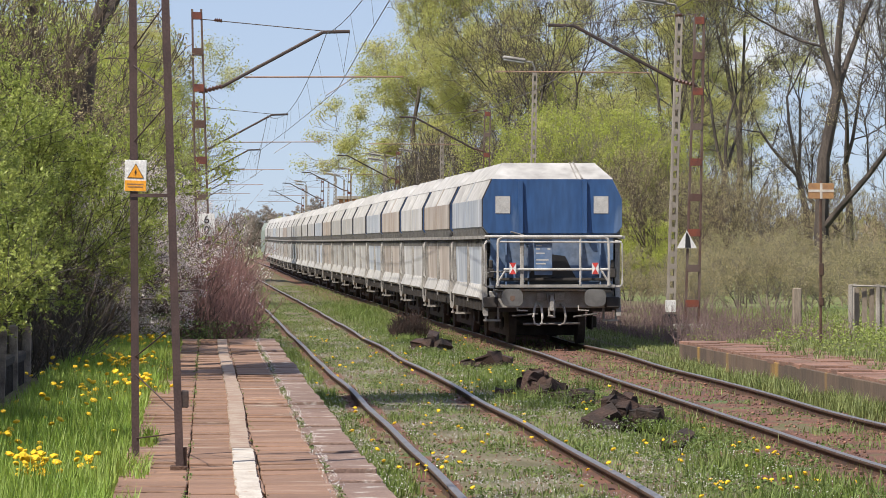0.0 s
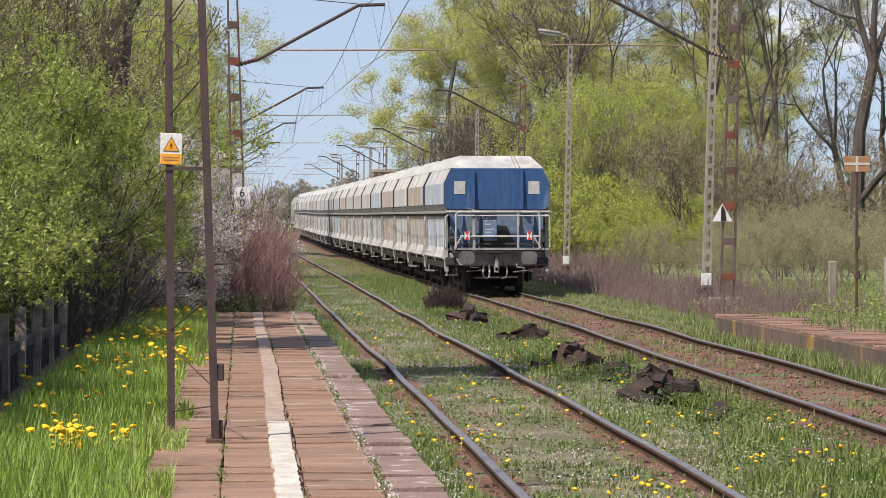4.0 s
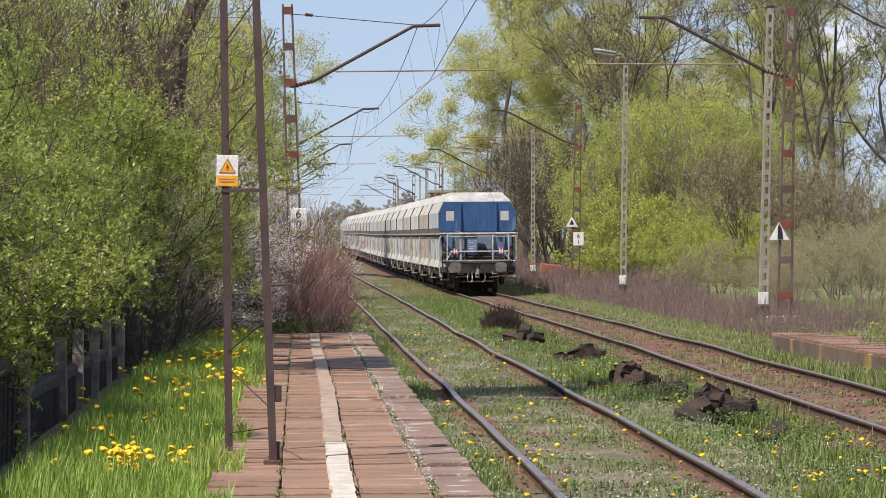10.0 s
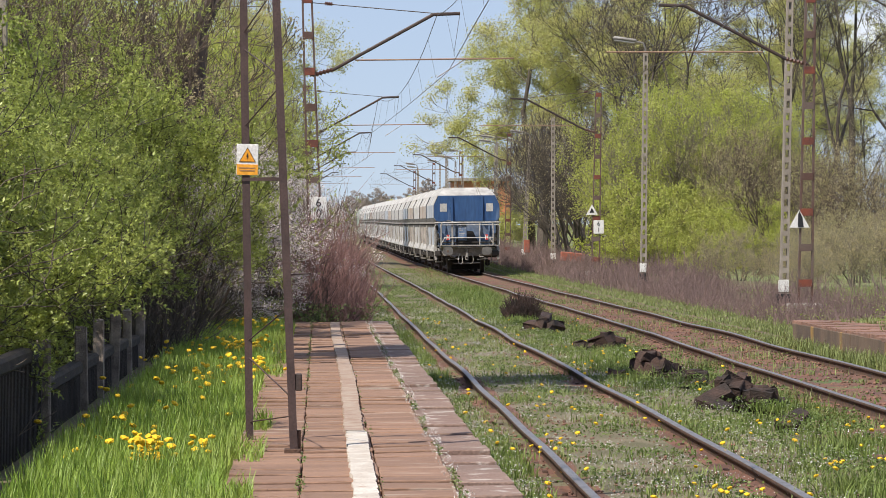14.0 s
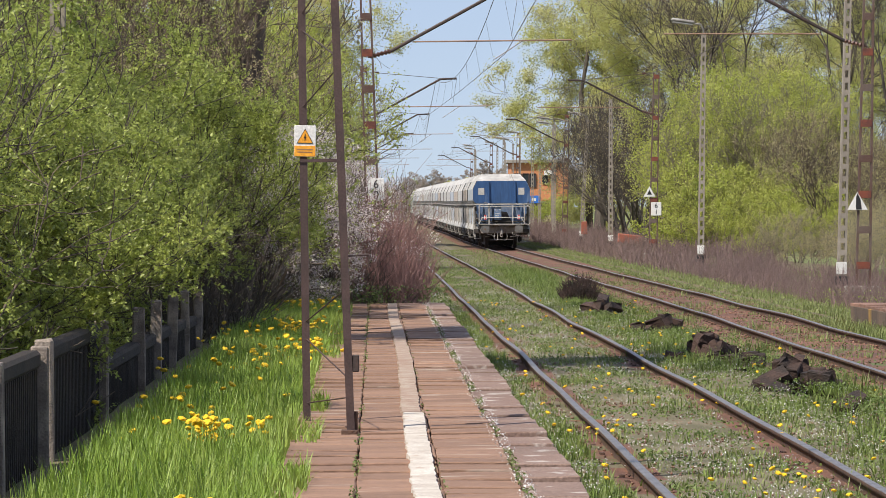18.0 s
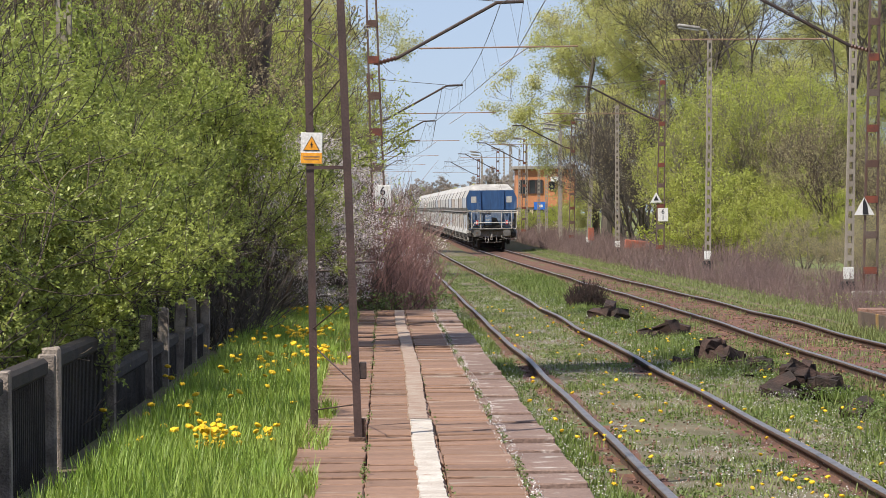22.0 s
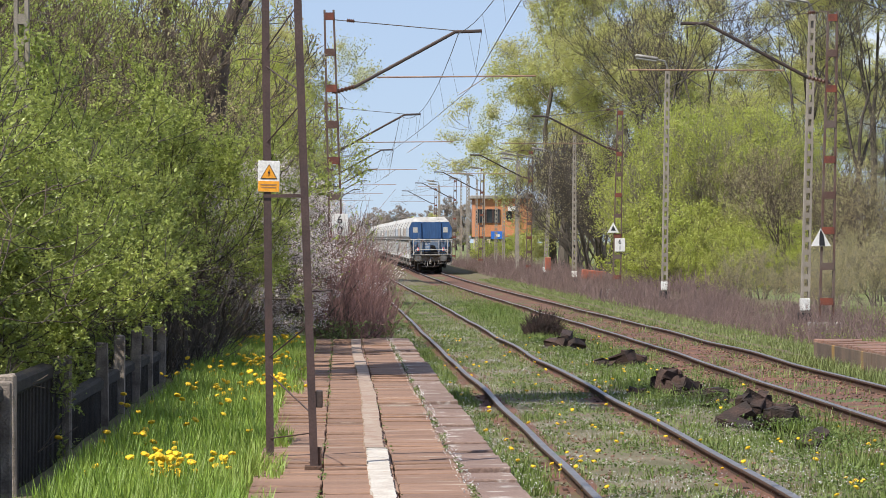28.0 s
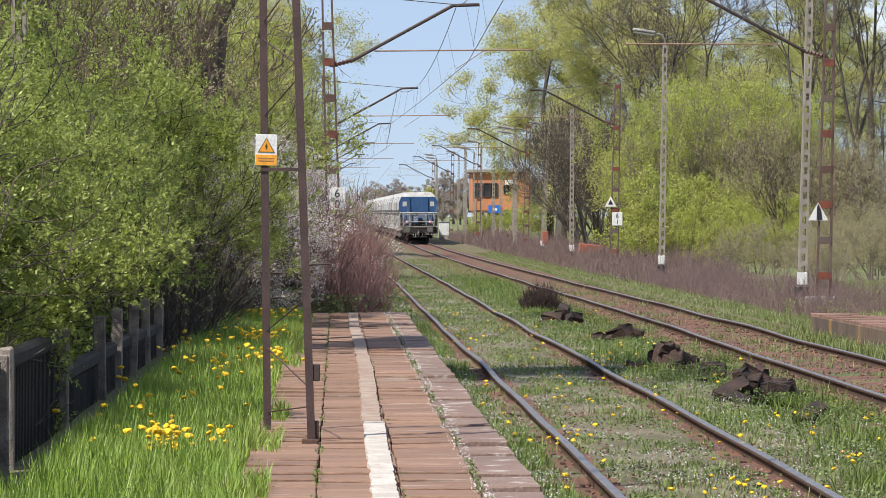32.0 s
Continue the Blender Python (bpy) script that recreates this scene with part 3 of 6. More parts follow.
def slab_mesh(w, d, material, seed):
    bm = boxes((-w / 2, w / 2, -d / 2, d / 2, -0.07, 0.0), bevel=0.006)
    r = random.Random(seed)
    for v in bm.verts:
        if v.co.z > -0.02:
            v.co.z += r.uniform(-0.003, 0.003)
    me = bpy.data.meshes.new("slab")
    bm.to_mesh(me)
    bm.free()
    me.materials.append(material)
    return me


def slabs():
    rng = random.Random(4)
    for x0, x1, d, mt, ya in ((SX0, SX1, 0.5, M_SLAB, 15.0), (SX1, SX2, 0.5, M_SLAB, 15.25), (SX2, SX3, 0.5, M_SLAB, 15.1), (SX3, SX4, 1.0, M_EDGE, 14.6)):
        kinds = [slab_mesh(x1 - x0 - 0.010, d - 0.012, mt, s) for s in range(3)]
        y = ya
        while y < 63.0:
            cx = (x0 + x1) / 2
            sag = 0.018 * math.sin(y * 0.55 + x0) + 0.012 * math.sin(y * 1.7 + 2 * x0)
            put("paving_slab", rng.choice(kinds), plat, pose(cx + rng.uniform(-0.006, 0.006), y, PLAT_Z + sag - 0.01, rng.uniform(-1.5, 1.3), rng.uniform(-0.9, 0.9), rng.uniform(-0.9, 0.9)))
            y += d


def line_strip(name, x0, x1, y0, y1, material, seed):
    rng = random.Random(seed)
    bm = bmesh.new()
    y, prev = y0, None
    while y < y1:
        sag = 0.018 * math.sin(y * 0.55 + SX1) + 0.012 * math.sin(y * 1.7 + 2 * SX1)
        j, k = rng.uniform(-0.012, 0.012), rng.uniform(-0.006, 0.006)
        drift = 0.02 * math.sin(y * 0.2)
        row = [bm.verts.new((x0 + j + drift, y, PLAT_Z + sag + 0.012)), bm.verts.new((x1 + k + drift, y, PLAT_Z + sag + 0.012)),
               bm.verts.new((x0 + j + drift, y, PLAT_Z + sag - 0.02)), bm.verts.new((x1 + k + drift, y, PLAT_Z + sag - 0.02))]
        if prev:
            bm.faces.new((prev[0], prev[1], row[1], row[0]))
            bm.faces.new((prev[2], prev[0], row[0], row[2]))
            bm.faces.new((prev[1], prev[3], row[3], row[1]))
        prev = row
        y += 0.12
    return part(name, bm, material, plat)


line_strip("safety_line", 0.215, 0.365, 17.0, 27.9, M_PAINT, 1)
line_strip("safety_line", 0.20, 0.35, 27.9, 62.0, M_PAINT_WORN, 2)

# second platform, across the tracks
plat2 = thing("platform", "old low platform with stained concrete wall and brick-red paving", "platform", kind="structure")
M_WALL2 = mat("stained_platform_wall", (0.135, 0.095, 0.068), (0.085, 0.062, 0.047), 1.2, 0.95, bump=0.6, fine=30, stretch=(1, 1, 0.15), spot=((0.30, 0.18, 0.05), 0.6, 1.1))
M_PAVER2 = mat("old_red_paver", (0.25, 0.140, 0.100), (0.18, 0.105, 0.078), 1.6, 0.95, bump=0.6, fine=35, island=-0.2, spot=((0.15, 0.16, 0.07), 0.62, 1.4))
for k, (ya, yb) in enumerate(((20, 34), (34, 45), (45, 52), (52, 59.4), (59.4, 66.6))):
    part("retaining_wall", boxes((8.75 + 0.012 * (k % 2), 8.98, ya + 0.01, yb - 0.01, -0.45, 0.15), bevel=0.012), M_WALL2, plat2)
part("paving_base", boxes((8.8, 10.2, 20, 66.5, 0.05, 0.155)), M_BED, plat2)


def old_pavers():
    rng = random.Random(8)
    kinds = [slab_mesh(0.49, 0.60, M_PAVER2, s) for s in range(3)]
    y = 36.0
    while y < 66.5:
        for x in (9.02, 9.52, 10.02):
            if x < 9.9 or rng.random() < 0.8:
                put("paving_slab", rng.choice(kinds), plat2, pose(x + rng.uniform(-0.02, 0.02), y + rng.uniform(-0.02, 0.02), 0.196 + rng.uniform(-0.014, 0.012), rng.uniform(-0.8, 0.8), rng.uniform(-0.8, 0.8), rng.uniform(-1.2, 1.2)))
        y += 0.62


# ---- fence on the left ----
FX = -2.28
fence = thing("concrete_fence", "weathered concrete fence with shade-darkened ribbed panels and square posts", "fence")
POSTS = [13.0, 16.0, 18.8, 21.5, 24.35, 24.75, 29.8, 34.6, 37.1, 39.8, 42.9, 45.6]
TOPS = [1.03, 1.03, 1.03, 1.03, 1.03, 1.06, 1.04, 1.02, 1.03, 1.02, 1.0, 0.96]
post_rng = random.Random(5)
for y, z in zip(POSTS, TOPS):
    bm = boxes((-0.045, 0.070, -0.060, 0.060, -0.1, z), bevel=0.012)
    for v in bm.verts:
        v.co += Vector((post_rng.uniform(-0.008, 0.008), post_rng.uniform(-0.008, 0.008), post_rng.uniform(-0.012, 0.006)))
    part("post", bm, M_FPOST, fence, m=pose(FX, y, 0, post_rng.uniform(-1.5, 1.5), post_rng.uniform(-2, 2), post_rng.uniform(-4, 4)))
PX = FX - 0.05
for (ya, za), (yb, zb) in zip(zip(POSTS, TOPS), list(zip(POSTS, TOPS))[1:]):
    zt = min(za, zb) - (0.0 if ya < 26 else 0.30)     # the further panels are sunk and broken down
    if yb - ya < 1:
        continue
    out = [(PX - 0.035, yb - 0.09), (PX - 0.035, ya + 0.09), (PX + 0.02, ya + 0.09)]
    y = ya + 0.13
    while y < yb - 0.20:
        out += [(PX + 0.02, y), (PX + 0.062, y + 0.018), (PX + 0.062, y + 0.062), (PX + 0.02, y + 0.08)]
        y += 0.125
    out.append((PX + 0.02, yb - 0.09))
    bm = bmesh.new()
    lo, hi = [bm.verts.new((x, y, 0.0)) for x, y in out], [bm.verts.new((x, y, zt - 0.155)) for x, y in out]
    for i in range(len(out)):
        bm.faces.new((lo[i], lo[i - 1], hi[i - 1], hi[i]))
    bm.faces.new(hi)
    bmesh.ops.recalc_face_normals(bm, faces=bm.faces)
    # panel and coping take the near-black colour that holds their shade
    pn = part("panel", bm, M_CONC_SHADED, fence)
    part("coping", boxes((PX - 0.055, PX + 0.080, ya + 0.088, yb - 0.088, zt - 0.153, zt - 0.03), bevel=0.025), M_CONC_SHADED, pn)

# ---- twin steel posts with the warning plate ----
frame_post = thing("steel_post_frame", "rusty brown twin steel posts with crossed braces and warning plate", "post")


def channel(x, y, z0, z1, lean):
    """A U-section steel post, its web towards the platform."""
    a = 0.028
    out = [(-a, -0.035), (a, -0.035), (a, 0.03), (a - 0.008, 0.03), (a - 0.008, -0.026), (-a + 0.008, -0.026), (-a + 0.008, 0.03), (-a, 0.03)]
    bm = bmesh.new()
    lo = [bm.verts.new((x + p, y + q, z0)) for p, q in out]
    hi = [bm.verts.new((x + p + lean * (z1 - z0), y + q, z1)) for p, q in out]
    for i in range(8):
        bm.faces.new((lo[i - 1], lo[i], hi[i], hi[i - 1]))
    bm.faces.new(hi)
    bmesh.ops.recalc_face_normals(bm, faces=bm.faces)
    return bm


PA, PB = (-0.185, 25.6), (-0.52, 26.8)
part("post", channel(*PA, 0.3, 6.2, -0.031), M_STEEL, frame_post)
part("post", channel(*PB, 0.15, 6.2, -0.006), M_STEEL, frame_post)
for za, zb in ((1.10, 1.36), (0.98, 0.74), (0.50, 0.60), (2.69, 2.92), (3.26, 3.02), (3.38, 3.62), (4.00, 3.74), (4.42, 4.70), (5.1, 4.82)):
    part("brace", bars(((PB[0] - 0.006 * za, PB[1], za), (PA[0] - 0.031 * zb, PA[1], zb), 0.0055)), M_STEEL, frame_post)
for z in (2.28, 4.3):
    part("crossbar", boxes((PB[0] - 0.02, PA[0] - 0.03 * (z - 0.3), PA[1] + 0.1, PA[1] + 0.13, z - 0.012, z + 0.012)), M_STEEL, frame_post)
part("base_plate", boxes((PA[0] - 0.07, PA[0] + 0.05, PA[1] - 0.08, PA[1] + 0.08, 0.33, 0.37), (PA[0] + 0.02, PA[0] + 0.05, PA[1] - 0.02, PA[1] + 0.03, 0.36, 0.50), bevel=0.004), M_RUST, frame_post)
part("rung", bars(((PA[0] - 0.02, PA[1], 1.60), (PA[0] + 0.13, PA[1] + 0.02, 1.61), 0.007), ((PA[0] + 0.13, PA[1] + 0.02, 1.61), (PA[0] + 0.13, PA[1] + 0.02, 1.52), 0.006)), M_STEEL, frame_post)
part("junction_box", boxes((PA[0] + 0.01, PA[0] + 0.06, PA[1] - 0.03, PA[1] + 0.05, 0.78, 0.90), bevel=0.006), M_DARK, frame_post)
plate = part("warning_plate", boxes((-0.08, 0.08, -0.006, 0.0, -0.115, 0.115), bevel=0.003), M_WHITE, frame_post, "white plate with orange lightning triangle", pose(PB[0] + 0.0, PB[1] - 0.06, 2.44, 0, 1.5, 0))
part("warning_field", boxes((-0.078, 0.078, -0.010, -0.006, -0.113, -0.035)), M_ORANGE, plate)
part("triangle", prism([(-0.062, -0.018), (0.062, -0.018), (0.0, 0.092)], -0.0095, -0.006), M_BLACK, plate)
part("triangle", prism([(-0.0545, -0.0135), (0.0545, -0.0135), (0.0, 0.0835)], -0.0125, -0.0095), M_ORANGE, plate)
part("lightning_mark", prism([(0.004, 0.054), (-0.010, 0.022), (-0.002, 0.024), (-0.004, 0.0), (0.009, 0.031), (0.001, 0.029)], -0.0155, -0.0125), M_BLACK, plate)
part("caption_bar", boxes((-0.06, 0.06, -0.012, -0.010, -0.066, -0.058), (-0.055, 0.055, -0.012, -0.010, -0.086, -0.078)), M_YELLOW, plate)


def digit(ch, size=0.27):
    """A flat digit mesh in the built-in font."""
    fc = bpy.data.curves.new("digit", 'FONT')
    fc.body, fc.size, fc.align_x, fc.align_y, fc.extrude = ch, size, 'CENTER', 'CENTER', 0.003
    tmp = new("digit_tmp", fc)
    me = bpy.data.meshes.new_from_object(tmp.evaluated_get(bpy.context.evaluated_depsgraph_get()))
    bpy.data.objects.remove(tmp)
    me.materials.clear()
    me.materials.append(M_BLACK)
    return me


M_TUBE = mat("pale_rusty_tube", (0.33, 0.22, 0.15), (0.25, 0.15, 0.10), 4, 0.7, 0.1, bump=0.1)

# ---- catenary ----
def catenary_mast(name, label, x, y, side, reach, lean, z_tip, bands=True):
    """Lattice mast of two channels with red bands; side: +1 reaches to the right."""
    z0 = rise(y)
    root = thing(name, label, "mast", pose(x, y, z0), group="catenary masts")
    wid0, wid1, H = 0.165, 0.105, 7.45
    for s in (-1, 1):
        bm = bmesh.new()
        box(bm, s * wid0 - 0.024, s * wid0 + 0.024, -0.06, 0.06, -0.5, H)
        for v in bm.verts:
            k = max(v.co.z, 0) / H
            v.co.x += -s * (wid0 - wid1) * k + lean * k
        part("leg", bm, M_MAST, root)
    n = 9
    for i in range(n):
        z = 0.6 + i * (H - 0.75) / (n - 1)
        k = z / H
        w = wid0 + (wid1 - wid0) * k
        bm = boxes((-w + lean * k + 0.0, w + lean * k, -0.075, 0.075, z - 0.085, z + 0.085))
        part("tie_plate", bm, M_RED if i % 2 == 0 else M_MAST, root)
    part("base", boxes((-0.4, 0.4, -0.3, 0.3, -0.5, 0.12), bevel=0.03), M_CONC, root)
    tip = Vector((side * reach, 0, z_tip))
    knee = Vector((side * (reach - 0.62), 0, z_tip - 0.02))
    foot = Vector((lean * 0.7 + side * 0.18, 0, z_tip - 1.42))
    bm = bars((foot + Vector((side * 0.35, 0, 0.13)), knee, 0.042), (knee, tip, 0.042), sides=8)
    part("cantilever_arm", bm, M_DARK, root)
    part("insulator", lathe(Vector((lean * 0.72, 0, foot.z - 0.01)), foot + Vector((side * 0.40, 0, 0.15)), [0.02, 0.02] + [0.065, 0.03] * 6 + [0.03]), M_INSUL, root)
    part("stay", bars((Vector((lean * 0.95, 0, z_tip + 0.28)), knee + Vector((0, 0, 0.03)), 0.012)), M_WIRE, root)
    part("insulator", lathe((lean * 0.95 + side * 0.40, 0, z_tip + 0.255), (lean * 0.95 + side * 0.58, 0, z_tip + 0.235), [0.02] + [0.05, 0.025] * 4), M_INSUL, root)
    zr = z_tip - (1.07 if side > 0 else 1.12)
    part("registration_tube", bars((Vector((side * (reach - 2.45), 0, zr)), Vector((side * (reach + 1.25), 0, zr + 0.02)), 0.019), sides=8), M_TUBE, root)
    part("dropper", bars((tip, Vector((tip.x - side * 0.15, 0, z_tip - 0.95)), 0.006), (Vector((tip.x + side * 0.1, 0, zr)), Vector((tip.x - side * 0.55, 0, zr - 0.42)), 0.012)), M_WIRE, root)
    return root


LEFT_MASTS, RIGHT_MASTS = [84, 138, 191, 244, 297, 350], [85, 147, 213, 270, 325, 380]
for y in LEFT_MASTS:
    x = near_x(y) - 2.66 - (0.05 if y > 100 else 0)
    root = catenary_mast("catenary_mast", "rusted lattice catenary mast with faded red bands", x, y, 1, 3.35, -0.2, 6.95)
    if y == 84:
        kb = part("kilometre_board", boxes((-0.19, 0.19, -0.02, 0.0, -0.26, 0.26), bevel=0.008), M_WHITE, root, "white kilometre board with stacked digits", pose(0.03, -0.09, 2.45))
        for ch, dz in (("6", 0.12), ("0", -0.13)):
            put("digit", digit(ch), kb, pose(0, -0.025, dz, 90, 0, 0))
for y in RIGHT_MASTS:
    x = {85: 11.45, 147: 11.25, 213: 11.1}.get(y, far_x(y) + 4.3)
    root = catenary_mast("catenary_mast", "rusted lattice catenary mast with faded red bands", x, y, -1, 3.4, 0.2, 7.18)
    if y in (85, 147):
        tr = part("triangle_sign", prism([(-0.24, -0.2), (0.24, -0.2), (0.0, 0.22)], -0.12, -0.10), M_WHITE, root, "white triangular whistle board", pose(-0.12, 0, {85: 2.11, 147: 2.62}[y]))
        part("mark", prism([(-0.04, -0.19), (0.10, -0.19), (0.07, 0.05), (0.0, 0.20), (-0.03, 0.1)], -0.125, -0.12) if y == 85 else prism([(-0.10, -0.12), (0.10, -0.12), (0.0, 0.09)], -0.125, -0.12), M_BLACK, tr)
        if y == 147:
            nb = part("number_board", boxes((-0.06, 0.36, -0.12, -0.10, -0.27, 0.27), bevel=0.006), M_WHITE, root, "white kilometre board with stacked digits", pose(0, 0, 1.92))
            for ch, dz in (("6", 0.12), ("1", -0.13)):
                put("digit", digit(ch), nb, pose(0.15, -0.125, dz, 90, 0, 0))


def wire(name, label, line, z, masts, sag, r, off):
    ys, zs, xs = [], [], []
    stations = [20] + masts
    for i, (a, b) in enumerate(zip(stations, stations[1:])):
        for k in range(12):
            t = k / 12
            y = a + (b - a) * t
            ys.append(y)
            xs.append(line(y) + off * (1 if i % 2 else -1) * (1 - 2 * t))
            zs.append(rise(y) + z - sag * 4 * t * (1 - t))
    root = thing(name, label, "cable", kind="structure")
    part("strand", tube_path(list(zip(xs, ys, zs)), r, 4), M_WIRE, root)
    return root


for line, ms in ((near_x, LEFT_MASTS), (far_x, RIGHT_MASTS)):
    messenger = wire("messenger_wire", "thin overhead messenger wire", line, 6.9, ms, 0.75, 0.009, 0.15)
    for i, (a, b) in enumerate(zip([20] + ms, ms)):
        for t in (0.1, 0.24, 0.38, 0.5, 0.62, 0.76, 0.9):
            y, side = a + (b - a) * t, (1 if i % 2 else -1) * (1 - 2 * t)
            part("dropper", bars(((line(y) + 0.15 * side, y, rise(y) + 6.9 - 3.0 * t * (1 - t)), (line(y) + 0.4 * side, y, rise(y) + 5.6 - 0.08 * t * (1 - t)), 0.004), sides=4), M_WIRE, messenger)
    wire("contact_wire", "thin overhead contact wire", line, 5.6, ms, 0.02, 0.009, 0.4)


# ---- lamp posts of pierced concrete ----
def lamp_post(x, y, h, lamp=True, lean=0.0, plate=True, arm=-1, w0=0.082, w1=0.058):
    z0 = rise(y) - 0.15
    root = thing("lamp_post", "grey pierced concrete lamp post with white marker plate", "lamp post", pose(x, y, z0), group="station lamp posts")
    bm = bmesh.new()
    n = 26
    for s in (-1, 1):
        box(bm, s * w0 - 0.03, s * w0 + 0.03, -0.09, 0.09, 0, h)
    for v in bm.verts:
        k = v.co.z / h
        v.co.x = v.co.x * (1 - k * (1 - w1 / w0)) + lean * k
    for i in range(n):
        z = 0.1 + (h - 0.2) * i / (n - 1)
        k = z / h
        w = (w0 + 0.026) * (1 - k * (1 - w1 / w0))
        box(bm, -w + lean * k, w + lean * k, -0.085, 0.085, z - 0.065, z + 0.065)
    part("shaft", bm, M_POLE, root)
    if plate:
        part("marker_plate", boxes((-0.13, 0.13, -0.11, -0.095, 0.48, 0.78), bevel=0.008), M_WHITE, root, "white painted marker plate")
        part("black_foot", boxes((-0.17, 0.17, -0.098, 0.098, -0.2, 0.43)), M_BLACK, root, "black tarred foot")
    if lamp:
        part("bracket", tube_path([(lean, 0, h - 0.4), (lean, 0, h + 0.1), (lean + arm * 0.1, -0.05, h + 0.3), (lean + arm * 0.5, -0.1, h + 0.36)], 0.035, 6), M_GREYSTEEL, root)
        hd = part("lamp_head", boxes((-0.42, 0.42, -0.14, 0.14, -0.06, 0.07), bevel=0.05), M_GREYSTEEL, root, "grey lamp head", pose(lean + arm * 0.75, -0.12, h + 0.42, 0, 8 * -arm, 5))
        part("glass", boxes((-0.36, 0.36, -0.11, 0.11, -0.10, -0.055), bevel=0.015), M_PANELWHITE, hd)
    return root


lamp_post(-3.95, 45.2, 7.75, lamp=False, plate=False)
lamp_post(11.40, 88.5, 7.75, lean=0.22)
lamp_post(11.50, 128, 8.3, lean=0.15)
lamp_post(11.45, 176.5, 7.4, lamp=False, lean=0.05)
lamp_post(11.55, 204, 7.0, lean=0.45)
for x, y in ((11.6, 236), (12.2, 250), (11.3, 262), (12.4, 274), (11.3, 285), (10.4, 296), (11.0, 310), (12.0, 318), (11.2, 335), (9.6, 352), (10.2, 372)):
    lamp_post(x, y, 7.5, lean=0.1, plate=False)

# ---- posts by the second platform ----
cp = thing("sign_post", "thin rusty post with faded yellow cross-divided sign", "sign post", pose(10.78, 63, 0.15))
part("pole", bars(((0, 0, 0), (0.0, 0, 2.95), 0.026)), M_RUST, cp)
sg = part("sign_board", boxes((-0.225, 0.225, -0.035, -0.026, -0.135, 0.135), bevel=0.004), M_YELLOW, cp, "faded yellow board with pale cross", pose(0, 0, 2.77))
part("cross_stroke", boxes((-0.225, 0.225, -0.040, -0.036, -0.02, 0.025)), M_PAINT, sg)
part("cross_stroke", boxes((-0.022, 0.022, -0.044, -0.040, -0.135, 0.135)), M_PAINT, sg)
part("clamp", boxes((-0.03, 0.05, -0.04, 0.03, 1.28, 1.5), bevel=0.01), M_RUST, cp)
part("clamp", boxes((-0.03, 0.05, -0.04, 0.03, 0.75, 0.9), bevel=0.01), M_RUST, cp)
st = thing("wooden_post", "short weathered wooden post standing in grass", "post", pose(12.36, 75.2, 0.06))
part("shaft", boxes((-0.09, 0.09, -0.09, 0.09, -0.1, 1.02), bevel=0.02), M_OLDWOOD, st)
fr = thing("post_row", "low weathered concrete posts joined by a rail", "fence")
for x, y in ((13.55, 75.5), (14.0, 77.5), (14.15, 75.6)):
    part("post", boxes((x - 0.04, x + 0.04, y - 0.045, y + 0.045, 0.0, 1.15), bevel=0.01), M_CONC, fr)
for k in range(9):
    part("slat", boxes((13.66 + 0.16 * k, 13.76 + 0.16 * k, 75.62, 75.64, 0.25, 1.08 - 0.004 * k)), M_OLDWOOD, fr)
part("rail", bars(((13.55, 75.5, 1.13), (14.95, 75.7, 1.08), 0.028)), M_CONC, fr)

# ---- signal box beyond the tracks ----
sb = thing("signal_box", "two-storey orange signal box with cream base and dark windows", "building", pose(12.55, 332, rise(332) - 0.3))
part("lower_wall", boxes((0, 5.0, 0, 7, 0, 2.6)), M_CREAM, sb)
part("upper_wall", boxes((-0.15, 5.15, -0.12, 7.1, 2.6, 6.1), bevel=0.02), M_PLASTER, sb)
part("roof", boxes((-0.5, 5.4, -0.5, 7.4, 6.1, 6.4), bevel=0.03), M_CONC, sb, "flat grey roof")
for x0, x1, z0, z1 in ((0.05, 0.80, 3.9, 5.1), (0.95, 1.50, 3.9, 5.1), (1.58, 2.15, 3.9, 5.1), (2.75, 3.25, 4.2, 4.9), (0.5, 0.9, 1.8, 2.4), (1.3, 2.2, 1.75, 2.35), (2.6, 4.2, 1.75, 2.35)):
    w = part("window", boxes((x0, x1, -0.17, -0.13, z0, z1)), M_GLASS_DARK, sb)
    part("window_frame", boxes((x0 - 0.05, x0 + 0.03, -0.21, -0.12, z0, z1), (x1 - 0.03, x1 + 0.05, -0.21, -0.12, z0, z1), (x0, x1, -0.21, -0.12, z0 - 0.05, z0 + 0.03), (x0, x1, -0.21, -0.12, z1 - 0.03, z1 + 0.05)), M_STEEL, w)
part("name_sign", boxes((1.35, 2.5, -0.24, -0.18, 2.4, 3.1)), M_BLUESIGN, sb, "blue sign with a pale mark")
part("sign_mark", boxes((1.8, 2.15, -0.26, -0.242, 2.6, 2.85)), M_WHITE, sb)

part("air_unit", boxes((2.9, 3.7, -0.5, -0.15, 4.95, 5.4), bevel=0.04), M_WHITE, sb, "white air-conditioning unit")

# ---- dumped timber blocks between the tracks ----


